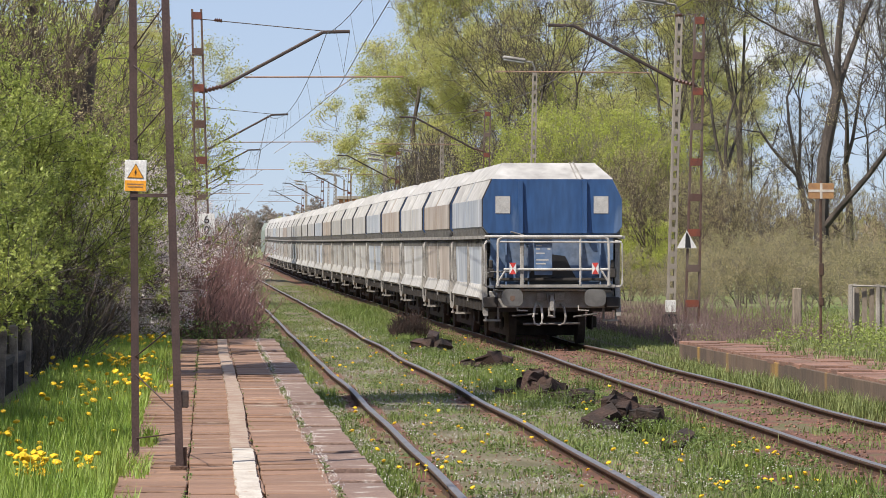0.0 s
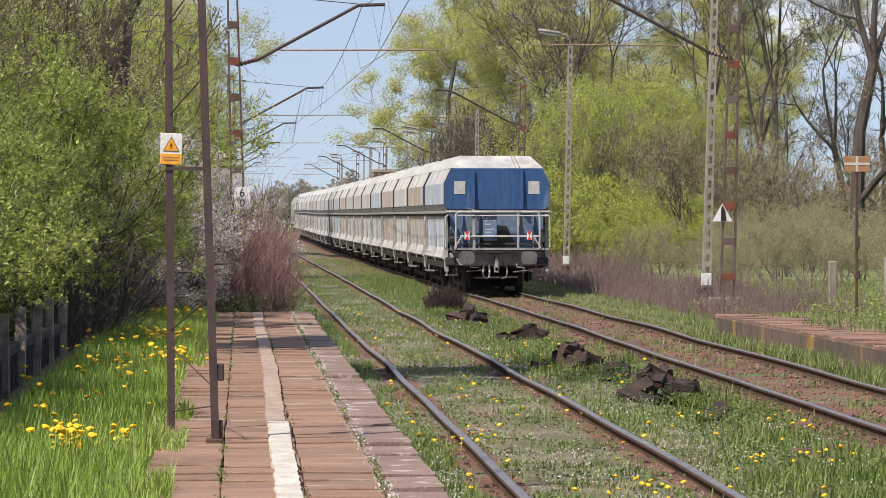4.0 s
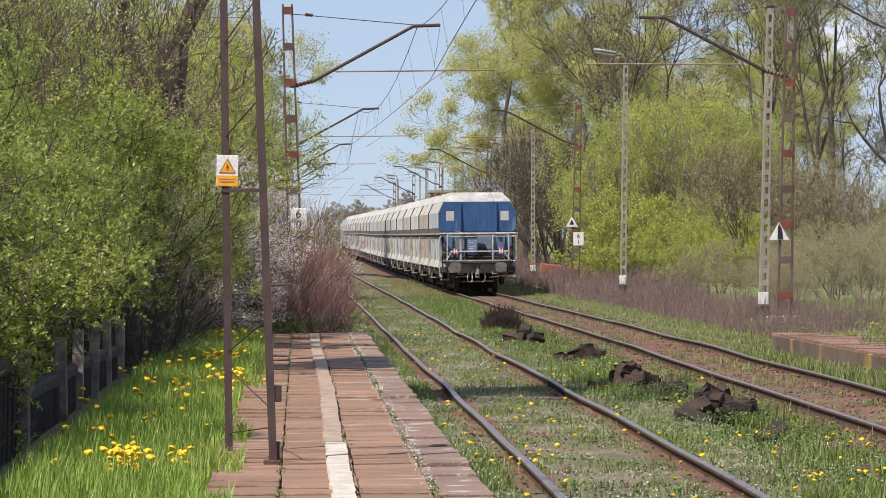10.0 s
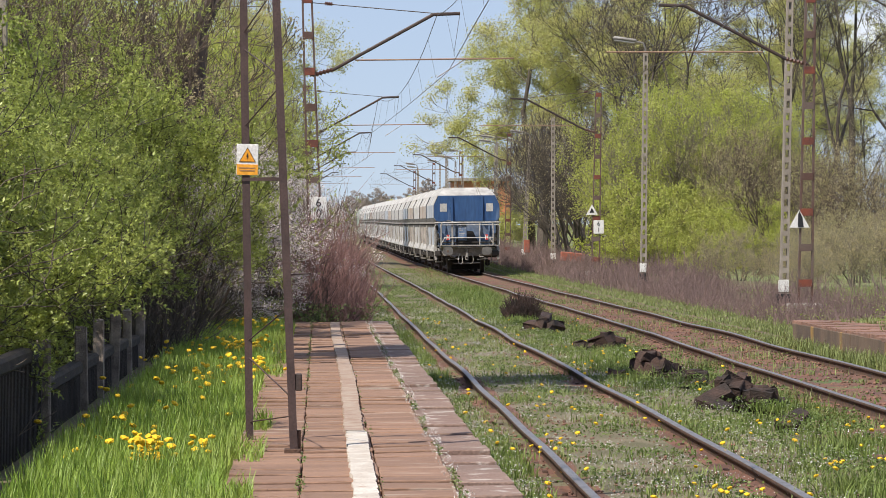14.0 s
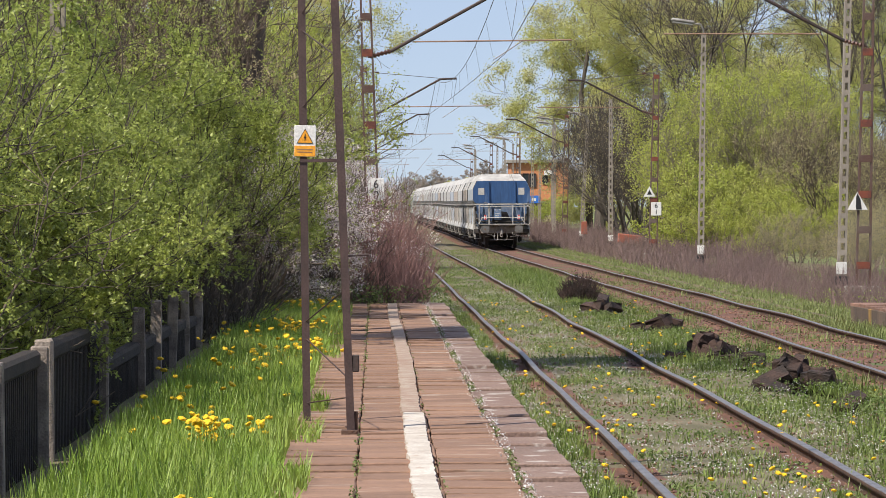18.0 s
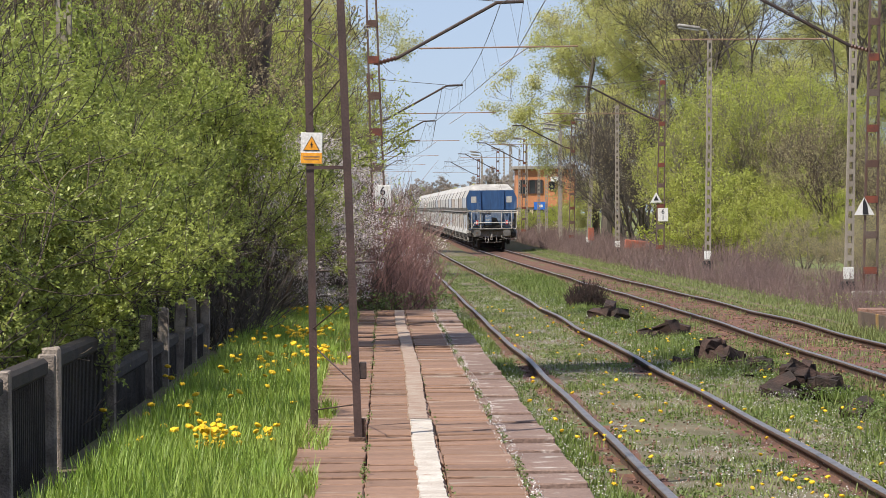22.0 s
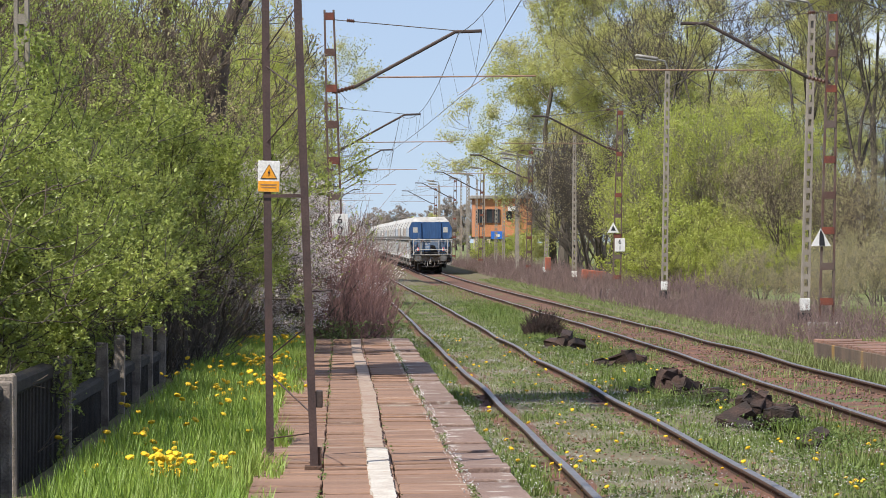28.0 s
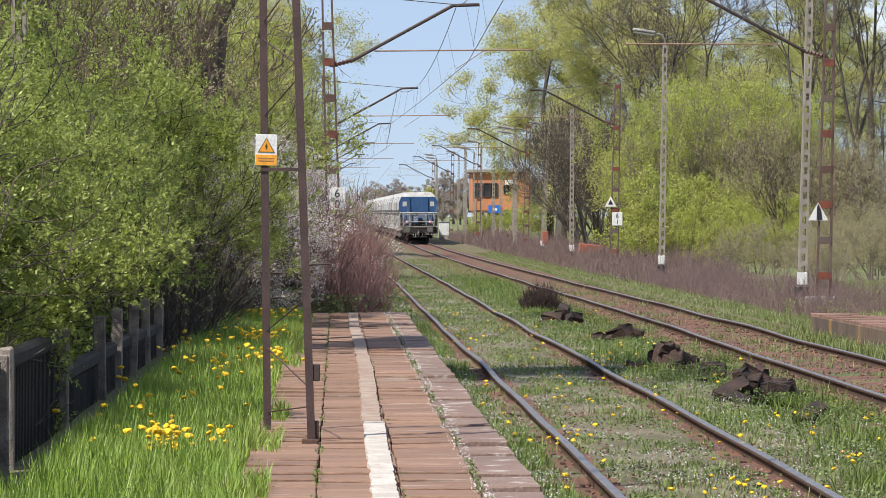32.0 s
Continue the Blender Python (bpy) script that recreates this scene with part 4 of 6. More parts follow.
def block_pile(x, y, n, seed, size=0.3):
    r = random.Random(seed)
    root = thing("timber_pile", "heap of broken tarred sleeper blocks between the tracks", "timber pile", pose(x, y, -0.25 + rise(y)), group="timber piles")
    for i in range(n):
        l, w, h = size * r.uniform(0.9, 1.7), size * r.uniform(0.6, 0.85), size * r.uniform(0.5, 0.75)
        bm = boxes((-l / 2, l / 2, -w / 2, w / 2, -h / 2, h / 2), bevel=0.018)
        for v in bm.verts:
            v.co += Vector([r.uniform(-0.03, 0.03) for _ in range(3)])
        lev = 0 if i < n * 0.55 else 1 if i < n * 0.85 else 2
        k = (1.0, 0.62, 0.25)[lev] * min(1, n / 9)
        part("block", bm, M_BLOCK, root, m=pose(r.uniform(-0.52, 0.52) * k, r.uniform(-0.7, 0.7) * k, 0.14 + lev * size * 0.52, r.uniform(-24, 24), r.uniform(-24, 24), r.uniform(-80, 80)))
    return root


block_pile(4.36, 70.7, 9, 1, 0.27)
block_pile(4.73, 60.4, 6, 12, 0.30)
block_pile(4.51, 48.8, 24, 3, 0.25)
block_pile(4.72, 40.9, 20, 4, 0.235)
block_pile(4.88, 37.0, 1, 5, 0.26)
rb_ = thing("relay_box", "weathered red trackside box lying tilted", "box", pose(12.4, 176, 0.2 + rise(176), 0, 6, 0))
part("case", boxes((-0.65, 0.55, -0.3, 0.3, 0.0, 0.45), bevel=0.04), M_REDBOX, rb_)
rc = thing("relay_cabinet", "white trackside relay cabinet on a grey base", "cabinet", pose(9.4, 318, rise(318) - 0.2))
part("case", boxes((-0.45, 0.45, -0.3, 0.3, 0.3, 1.5), bevel=0.04), M_WHITE, rc)
part("roof_cap", boxes((-0.5, 0.5, -0.35, 0.35, 1.5, 1.58), bevel=0.02), M_CONC, rc)
part("base", boxes((-0.4, 0.4, -0.25, 0.25, -0.2, 0.3)), M_CONC, rc)
rb_ = thing("relay_box", "small faded red trackside box on a post", "box", pose(11.3, 196, 0.0 + rise(196)))
part("case", boxes((-0.16, 0.16, -0.15, 0.15, 0.5, 1.2), bevel=0.03), M_REDBOX, rb_)
part("stand", boxes((-0.05, 0.05, -0.05, 0.05, -0.3, 0.5)), M_CONC, rb_)

# ---- the train ----
M_HEAD = mat("dusty_headstock", (0.34, 0.33, 0.31), (0.24, 0.23, 0.21), 4, 0.8, bump=0.2, obj=True)
WL, WB = 9.64, 0.62      # length over buffers, overhang of a buffer


def make_wagon(side):
    w = thing("hopper_wagon", "dusty covered hopper wagon with blue ends and pale sides", "wagon", group="wagons of the freight train")
    e0, e1 = 0.34, WL - 0.34
    up = [(-1.48, 2.50), (-1.48, 3.08), (-1.28, 3.50), (1.28, 3.50), (1.48, 3.08), (1.48, 2.50), (1.36, 2.36), (-1.36, 2.36)]
    bm = prism(up, e0, e1)
    for f in bm.faces:
        if f.normal.z > 0.25:
            f.material_index = 1
    part("hopper_body", bm, [side, M_WROOF], w)
    bm = bmesh.new()
    base = [bm.verts.new(p) for p in ((-1.29, e0 - 0.02, 3.502), (1.29, e0 - 0.02, 3.502), (1.29, e1 + 0.02, 3.502), (-1.29, e1 + 0.02, 3.502))]
    top = [bm.verts.new(p) for p in ((-0.98, e0 + 0.75, 3.86), (0.98, e0 + 0.75, 3.86), (0.98, e1 - 0.75, 3.86), (-0.98, e1 - 0.75, 3.86))]
    for i in range(4):
        bm.faces.new((base[i - 1], base[i], top[i], top[i - 1]))
    bm.faces.new(top)
    bm.faces.new(base[::-1])
    bmesh.ops.recalc_face_normals(bm, faces=bm.faces)
    part("roof", bm, M_WROOF, w, "pale dusty hipped roof")
    # the planar end panel, over the prism's cap
    for ys, lab in ((e0 - 0.004, "blue end panel"), (e1 + 0.004, "blue end panel")):
        bm = bmesh.new()
        s = -0.02 if ys < 4 else 0.02
        pts = [(-1.36, 2.36), (-1.47, 2.50), (-1.47, 3.08), (-1.27, 3.50), (1.27, 3.50), (1.47, 3.08), (1.47, 2.50), (1.36, 2.36)]
        part("end_panel", prism(pts, ys + s, ys), M_BLUE, w, lab)
    frame_out = [(-1.492, 2.50), (-1.492, 3.083), (-1.288, 3.512), (-1.23, 3.46), (-1.42, 3.06), (-1.42, 2.50)]
    for ya, yb in ((e0 - 0.012, e0 + 0.07), (e1 - 0.07, e1 + 0.012)):
        part("end_edge", prism(frame_out, ya, yb), M_UNDER, w, "dark strip along the body edge")
    for x in (-0.68, 0.68):
        bm = boxes((x - 0.045, x + 0.045, e0 - 0.13, e0 - 0.02, 2.36, 3.46))
        for v in bm.verts:
            if v.co.z > 3:
                v.co.y += 0.05 if v.co.y < e0 - 0.06 else 0
        part("end_rib", bm, M_BLUE, w)
        if x > 0:
            part("roof_strip", bars(((x - 0.05, e0 - 0.01, 3.515), (x - 0.16, e0 + 0.74, 3.87), 0.022), ((x - 0.16, e0 - 0.01, 3.515), (x - 0.24, e0 + 0.74, 3.87), 0.014)), M_GREYSTEEL, w)
    for x in (-1.05, 1.03):
        part("pale_plate", boxes((x - 0.155, x + 0.155, e0 - 0.034, e0 - 0.024, 2.78, 3.14)), M_PANELWHITE, w, "pale square plate")
    # roof edge strip and side joints
    for s in (-1, 1):
        yy = WL / 2
        part("side_joint", bars(((s * 1.485, yy, 2.52), (s * 1.485, yy, 3.06), 0.018), ((s * 1.485, yy, 3.08), (s * 1.285, yy, 3.50), 0.018)), side, w)
    # waist gangway along the sides, with its ribs
    for s in (-1, 1):
        part("waist_rail", boxes((min(s * 1.40, s * 1.52), max(s * 1.40, s * 1.52), 0.12, WL - 0.12, 2.24, 2.31)), M_GREYSTEEL, w)
        bm = bmesh.new()
        for yy in np.arange(0.7, WL - 0.6, 0.32):
            box(bm, min(s * 1.30, s * 1.47), max(s * 1.30, s * 1.47), yy - 0.045, yy + 0.045, 2.08, 2.50)
        tagged(part("waist_grating", bm, M_BUFFER, w), kind="stuff")
        part("waist_web", boxes((min(s * 1.22, s * 1.34), max(s * 1.22, s * 1.34), 0.75, WL - 0.75, 2.05, 2.40)), M_UNDER, w)
    # lower discharge bays, two to a side, with flared chutes
    for s in (-1, 1):
        for ya, yb in ((0.85, 4.66), (4.98, WL - 0.85)):
            bm = prism([(s * 1.05, 2.12), (s * 1.43, 2.12), (s * 1.40, 1.25), (s * 0.9, 1.25)], ya, yb)
            d = part("discharge_door", bm, side, w)
            bm = prism([(s * 1.15, 1.27), (s * 1.42, 1.27), (s * 1.52, 1.0), (s * 1.47, 0.95), (s * 1.15, 1.05)], ya, yb)
            part("chute", bm, M_WROOF, d)
            bm = bmesh.new()
            for yy in np.arange(ya + 0.15, yb, 0.42):
                box(bm, min(s * 1.38, s * 1.46), max(s * 1.38, s * 1.46), yy - 0.04, yy + 0.04, 0.72, 0.98)
            tagged(part("chute_bracketing", bm, M_UNDER, d), kind="stuff")
        part("centre_post", boxes((min(s * 1.28, s * 1.46), max(s * 1.28, s * 1.46), 4.70, 4.94, 0.85, 2.2), bevel=0.02), M_GREYSTEEL, w)
        for ya, sg in ((0.62, 1), (WL - 0.62, -1)):
            bm = prism([(ya - 0.05 * sg, 2.2), (ya + 0.20 * sg, 2.2), (ya + 0.22 * sg, 1.2), (ya - 0.02 * sg, 0.70), (ya - 0.28 * sg, 0.62), (ya - 0.24 * sg, 0.80), (ya, 1.25)], min(s * 1.36, s * 1.46), max(s * 1.36, s * 1.46), "x")
            part("corner_post", bm, M_GREYSTEEL, w)
    # lower end walls, sloping in under the body
    for y0, sg in ((0.0, 1), (WL, -1)):
        Y = lambda a: y0 + sg * a
        lean_in = lambda z, d=0.0: Y(0.37 + 0.12 * (2.36 - z) / 1.16 - d)
        bm = prism([(lean_in(2.36), 2.36), (lean_in(1.2), 1.2), (lean_in(1.2, -0.2), 1.2), (lean_in(2.36, -0.2), 2.36)], -1.30, 1.30, "x")
        part("end_slope", bm, M_BLUE_DIRTY, w, "dusty blue sloping end wall")
        for x in (-0.98, -0.50, 0.62, 1.02):
            bm = prism([(lean_in(2.30, 0.03), 2.30), (lean_in(1.9, 0.09), 1.9), (lean_in(1.25, 0.12), 1.25), (lean_in(1.25, -0.02), 1.25)], x - 0.015, x + 0.015, "x")
            part("end_gusset", bm, M_BLUE_DIRTY, w)
        # no real hole: a black plate whose colour gives the shade inside the opening
        bm = bmesh.new()
        hole = [(-0.62, 1.26), (0.60, 1.26), (0.44, 1.55), (0.28, 1.88), (-0.02, 1.92), (-0.40, 1.62)]
        rim_a = [bm.verts.new((x, lean_in(z, 0.012), z)) for x, z in hole]
        rim_b = [bm.verts.new((x, lean_in(z, -0.01), z)) for x, z in hole]
        for k in range(6):
            bm.faces.new((rim_a[k - 1], rim_a[k], rim_b[k], rim_b[k - 1]))
        bm.faces.new(rim_a)
        bmesh.ops.recalc_face_normals(bm, faces=bm.faces)
        part("shaft_opening", bm, M_BLACK, w, "dark opening under the hopper")
        part("cross_beam", boxes((-1.28, 1.28, min(Y(0.34), Y(0.44)), max(Y(0.34), Y(0.44)), 1.36, 1.42), bevel=0.01), M_UNDER, w)
        lo, hi = min(Y(0.14), Y(0.18)), max(Y(0.14), Y(0.18))
        pl = part("data_panel", boxes((-0.40, -0.02, lo, hi, 1.48, 2.26), bevel=0.01), M_BLUE_DIRTY, w, "blue panel with pale lettering")
        lo2, hi2 = (lo - 0.004, lo) if sg > 0 else (hi, hi + 0.004)
        for zz, x0, x1 in ((2.17, -0.36, -0.2), (2.1, -0.36, -0.24), (2.03, -0.36, -0.28), (1.94, -0.36, -0.18), (1.8, -0.36, -0.1), (1.72, -0.36, -0.16), (2.17, -0.14, -0.06), (2.03, -0.12, -0.06)):
            part("lettering_bar", boxes((x0, x1, lo2, hi2, zz - 0.014, zz + 0.014)), M_PANELWHITE, pl)
        lo, hi = min(Y(0.56), Y(0.60)), max(Y(0.56), Y(0.60))
        for zz, x0, x1 in ((1.95, -1.2, -0.95), (1.87, -1.2, -0.92), (1.79, -1.1, -0.92), (1.95, 0.52, 0.66), (1.95, 0.72, 0.8)):
            part("lettering_bar", boxes((x0, x1, lo - 0.05, lo - 0.045, zz - 0.012, zz + 0.012)), M_PANELWHITE, w)
        # end railing
        r = 0.032
        yr = Y(0.10)
        part("railing_hoop", tube_path([(-1.17, yr, 1.26), (-1.17, yr, 2.15), (-1.15, yr, 2.24), (-1.08, yr, 2.28), (1.08, yr, 2.28), (1.15, yr, 2.24), (1.17, yr, 2.15), (1.17, yr, 1.26)], r, 8), M_WORNWHITE, w, "worn white tubular railing")
        part("railing_bar", bars(((-1.05, yr, 1.60), (1.17, yr, 1.60), 0.027), sides=8), M_WORNWHITE, w)
        part("railing_bar", bars(((-1.45, yr, 2.29), (1.45, yr, 2.29), 0.03), sides=8), M_WORNWHITE, w)
        part("railing_bar", bars(((-1.17, yr, 2.18), (1.45, yr, 2.17), 0.018), sides=8), M_WORNWHITE, w)
        part("railing_post", bars(((0.57, yr, 1.28), (0.57, yr, 2.27), 0.022), sides=8), M_WORNWHITE, w)
        part("brake_column", boxes((-0.70, -0.62, min(Y(0.12), Y(0.20)), max(Y(0.12), Y(0.20)), 1.2, 2.34), bevel=0.01), M_GREYSTEEL, w, "hand brake column")
        part("brake_crank", bars(((-0.66, Y(0.2), 2.33), (-0.90, Y(0.12), 2.39), 0.018)), M_GREYSTEEL, w)
        for x in (-1.0, 1.0):
            part("railing_brace", bars(((x, yr, 1.60), (1.2 * x, yr, 1.28), 0.024)), M_WORNWHITE, w)
        for x in (-0.86, 0.88):
            tb = part("tail_board", boxes((x - 0.07, x + 0.07, min(Y(0.05), Y(0.06)), max(Y(0.05), Y(0.06)), 1.50, 1.74)), M_WHITE, w, "red and white tail board")
            f0, f1 = (Y(0.046), Y(0.05)) if sg > 0 else (Y(0.05), Y(0.046))
            part("red_field", prism([(x - 0.07, 1.74), (x + 0.07, 1.74), (x, 1.62)], f0, f1), M_GLOSSRED, tb)
            part("red_field", prism([(x - 0.07, 1.50), (x + 0.07, 1.50), (x, 1.62)], f0, f1), M_GLOSSRED, tb)
        # platform, headstock, buffers, couplings
        part("end_step_board", boxes((-1.2, 1.3, min(Y(0.1), Y(0.6)), max(Y(0.1), Y(0.6)), 1.22, 1.28)), M_GREYSTEEL, w)
        part("headstock", boxes((-1.32, 1.32, min(Y(0.60), Y(0.72)), max(Y(0.60), Y(0.72)), 0.78, 1.14), bevel=0.015), M_HEAD, w, "grey dusty buffer beam")
        for x in (-0.875, 0.875):
            bm = bmesh.new()
            bar(bm, (x, Y(0.62), 1.0), (x, Y(0.06), 1.0), 0.11, 10)
            bf = part("buffer", bm, M_BUFFER, w)
            rim = [(x + 0.225 * math.copysign(abs(math.cos(a)) ** 0.62, math.cos(a)), 1.005 + 0.185 * math.copysign(abs(math.sin(a)) ** 0.62, math.sin(a))) for a in (math.pi * k / 10 for k in range(20))]
            bm = prism(rim, min(Y(0.0), Y(0.05)), max(Y(0.0), Y(0.05)))
            part("buffer_head", bm, M_BUFFER, bf, "rounded worn buffer head")
            if x < 0:
                part("buffer_spot", prism([(x - 0.05, 0.97), (x - 0.04, 1.05), (x + 0.05, 1.05), (x + 0.05, 0.97), (x, 0.93)], min(Y(-0.004), Y(0)), max(Y(-0.004), Y(0))), M_SLEEPER, bf)
        part("pocket", boxes((-0.32, -0.1, min(Y(0.5), Y(0.61)), max(Y(0.5), Y(0.61)), 0.93, 1.12), (0.06, 0.28, min(Y(0.5), Y(0.61)), max(Y(0.5), Y(0.61)), 0.93, 1.12), bevel=0.015), M_GREYSTEEL, w)
        part("draw_hook", boxes((-0.05, 0.03, min(Y(0.28), Y(0.6)), max(Y(0.28), Y(0.6)), 0.9, 1.06), (-0.06, 0.04, min(Y(0.25), Y(0.34)), max(Y(0.25), Y(0.34)), 0.72, 0.98), bevel=0.015), M_GREYSTEEL, w)
        part("screw_coupling", bars(((-0.08, Y(0.33), 0.9), (-0.06, Y(0.35), 0.62), 0.025), ((0.05, Y(0.33), 0.9), (0.03, Y(0.35), 0.62), 0.025), ((-0.09, Y(0.35), 0.62), (0.06, Y(0.35), 0.6), 0.03)), M_GREYSTEEL, w)
        part("air_pipe", tube_path([(-1.25, Y(0.34), 1.16), (-0.5, Y(0.34), 1.17), (0.5, Y(0.34), 1.17), (1.25, Y(0.34), 1.15)], 0.022, 6), M_WORNWHITE, w)
        part("cross_pipe", tube_path([(-1.38, Y(0.22), 1.52), (-1.30, Y(0.2), 1.55), (-0.75, Y(0.2), 1.55)], 0.02, 6), M_BUFFER, w)
        for x in (-1.30, 1.28):
            part("brake_valve", boxes((x - 0.07, x + 0.07, min(Y(0.3), Y(0.5)), max(Y(0.3), Y(0.5)), 1.42, 1.62), (x - 0.04, x + 0.04, min(Y(0.3), Y(0.4)), max(Y(0.3), Y(0.4)), 1.62, 1.80), bevel=0.02), M_UNDER, w)
            part("step_bracket", boxes((x - 0.15, x + 0.15, min(Y(0.3), Y(0.6)), max(Y(0.3), Y(0.6)), 0.78, 1.02), bevel=0.03), M_UNDER, w)
        part("brake_lever", bars(((-0.85, Y(0.36), 0.62), (-0.3, Y(0.4), 0.66), 0.022), ((0.45, Y(0.36), 0.60), (0.95, Y(0.4), 0.66), 0.022), ((-0.6, Y(0.5), 0.44), (0.6, Y(0.5), 0.46), 0.028)), M_BUFFER, w)
        for x, bow in ((-0.32, -0.05), (0.2, 0.06), (-0.25, 0.03)):
            part("brake_hose", tube_path([(x, Y(0.6), 0.86), (x + bow, Y(0.42), 0.78), (x + bow * 1.5, Y(0.38), 0.6), (x + bow, Y(0.4), 0.46), (x - bow, Y(0.42), 0.42)], 0.026, 6), M_WORNWHITE if x < 0.1 else M_GREYSTEEL, w)
        for s in (-1, 1):
            part("step", boxes((min(s * 1.08, s * 1.42), max(s * 1.08, s * 1.42), min(Y(0.5), Y(0.8)), max(Y(0.5), Y(0.8)), 0.50, 0.54), (min(s * 1.1, s * 1.14), max(s * 1.1, s * 1.14), min(Y(0.62), Y(0.66)), max(Y(0.62), Y(0.66)), 0.54, 0.9), (min(s * 1.36, s * 1.40), max(s * 1.36, s * 1.40), min(Y(0.62), Y(0.66)), max(Y(0.62), Y(0.66)), 0.54, 0.9)), M_GREYSTEEL, w)
            part("hand_grip", tube_path([(s * 1.34, Y(0.3), 2.20), (s * 1.41, Y(0.12), 2.19), (s * 1.455, Y(0.10), 2.13), (s * 1.455, Y(0.10), 1.30), (s * 1.42, Y(0.12), 1.24), (s * 1.26, Y(0.3), 1.24)], 0.021, 6), M_WORNWHITE, w)
            part("hand_grip", tube_path([(s * 0.65 - 0.1, Y(0.3), 0.84), (s * 0.65 - 0.1, Y(0.28), 0.74), (s * 0.65 + 0.12, Y(0.28), 0.73)], 0.016, 6), M_WORNWHITE, w)
            part("valve_box", boxes((min(s * 1.05, s * 1.35), max(s * 1.05, s * 1.35), min(Y(0.72), Y(1.1)), max(Y(0.72), Y(1.1)), 1.22, 1.5), bevel=0.03), M_UNDER, w)
            part("lamp_box", boxes((min(s * 1.2, s * 1.4), max(s * 1.2, s * 1.4), min(Y(0.62), Y(0.8)), max(Y(0.62), Y(0.8)), 1.95, 2.15), bevel=0.03), M_UNDER, w)
    # frame, then a low black box added for the deep shade between the wheels
    part("underframe", boxes((-1.32, 1.32, 0.72, WL - 0.72, 0.70, 1.2), (-0.8, 0.8, 2.5, WL - 2.5, 0.16, 0.8)), M_UNDER, w)
    for yy in (1.9, WL - 1.9):
        ws = part("wheelset", bars(((-0.75, 0, 0), (0.75, 0, 0), 0.08), sides=10), M_UNDER, w, m=pose(0, yy, 0.46))
        for s in (-1, 1):
            bm = bmesh.new()
            bar(bm, (s * 0.69, 0, 0), (s * 0.82, 0, 0), 0.46, 24)
            bar(bm, (s * 0.66, 0, 0), (s * 0.69, 0, 0), 0.49, 24)
            part("wheel", bm, M_UNDER, ws)
        for s in (-1, 1):
            part("axle_guard", boxes((min(s * 0.95, s * 1.0), max(s * 0.95, s * 1.0), yy - 0.35, yy + 0.35, 0.3, 0.8), (min(s * 0.9, s * 1.1), max(s * 0.9, s * 1.1), yy - 0.14, yy + 0.14, 0.34, 0.58), bevel=0.02), M_UNDER, w)
    return w


N_WAGONS = 22
TRAIN_Y0, TRAIN_V = 75.6, 6.2


def on_track(y, length):
    """Pose of a vehicle whose rear stands at y on the busy track."""
    xa, xb = far_x(y + 1.5), far_x(y + length - 1.5)
    za, zb = rise(y + 1.5), rise(y + length - 1.5)
    s = length - 3.0
    return pose(xa - (xb - xa) / s * 1.5, y, FAR_Z + za, math.degrees((zb - za) / s), 0, math.degrees(-(xb - xa) / s))


KINDS = ["bluish", "beige", "pale", "beige", "bluish", "pale", "grey", "pale", "beige", "bluish", "pale", "grey", "pale", "pale", "grey", "beige", "pale", "grey", "bluish", "pale", "grey", "pale"]
FIRST = {}
WAGONS = []
for kind_ in KINDS:
    if kind_ in FIRST:
        WAGONS.append(copy_thing(FIRST[kind_], pose(0, 0, 0)))
    else:
        FIRST[kind_] = make_wagon(WAGON_SIDES[kind_])
        WAGONS.append(FIRST[kind_])
    WAGONS[-1]["label"] = {"pale": "dusty white-grey covered hopper wagon with blue ends", "beige": "covered hopper wagon with beige-brown dusty sides", "bluish": "covered hopper wagon with bluish dusty sides and blue ends", "grey": "covered hopper wagon with dull grey dusty sides"}[kind_]

loco = thing("locomotive", "distant dusty grey-green electric locomotive at the head of the train", "locomotive")
part("body", prism([(-1.48, 1.2), (-1.48, 3.0), (-1.2, 3.6), (1.2, 3.6), (1.48, 3.0), (1.48, 1.2)], 0.6, 15.4), M_GREEN_LOCO, loco)
part("underframe", boxes((-1.3, 1.3, 0.2, 15.8, 0.5, 1.2), bevel=0.05), M_UNDER, loco)
part("roof", boxes((-1.0, 1.0, 1.5, 14.5, 3.6, 3.85), bevel=0.1), M_GREYSTEEL, loco)
for x in (-0.75, 0.75):
    part("cab_window", boxes((x - 0.45, x + 0.45, 0.57, 0.61, 2.3, 3.0), bevel=0.01), M_GLASS_DARK, loco)
for yy in (2.0, 4.8, 11.2, 14.0):
    ws = part("wheelset", bars(((-0.75, 0, 0), (0.75, 0, 0), 0.62), sides=20), M_UNDER, loco, m=pose(0, yy, 0.62))


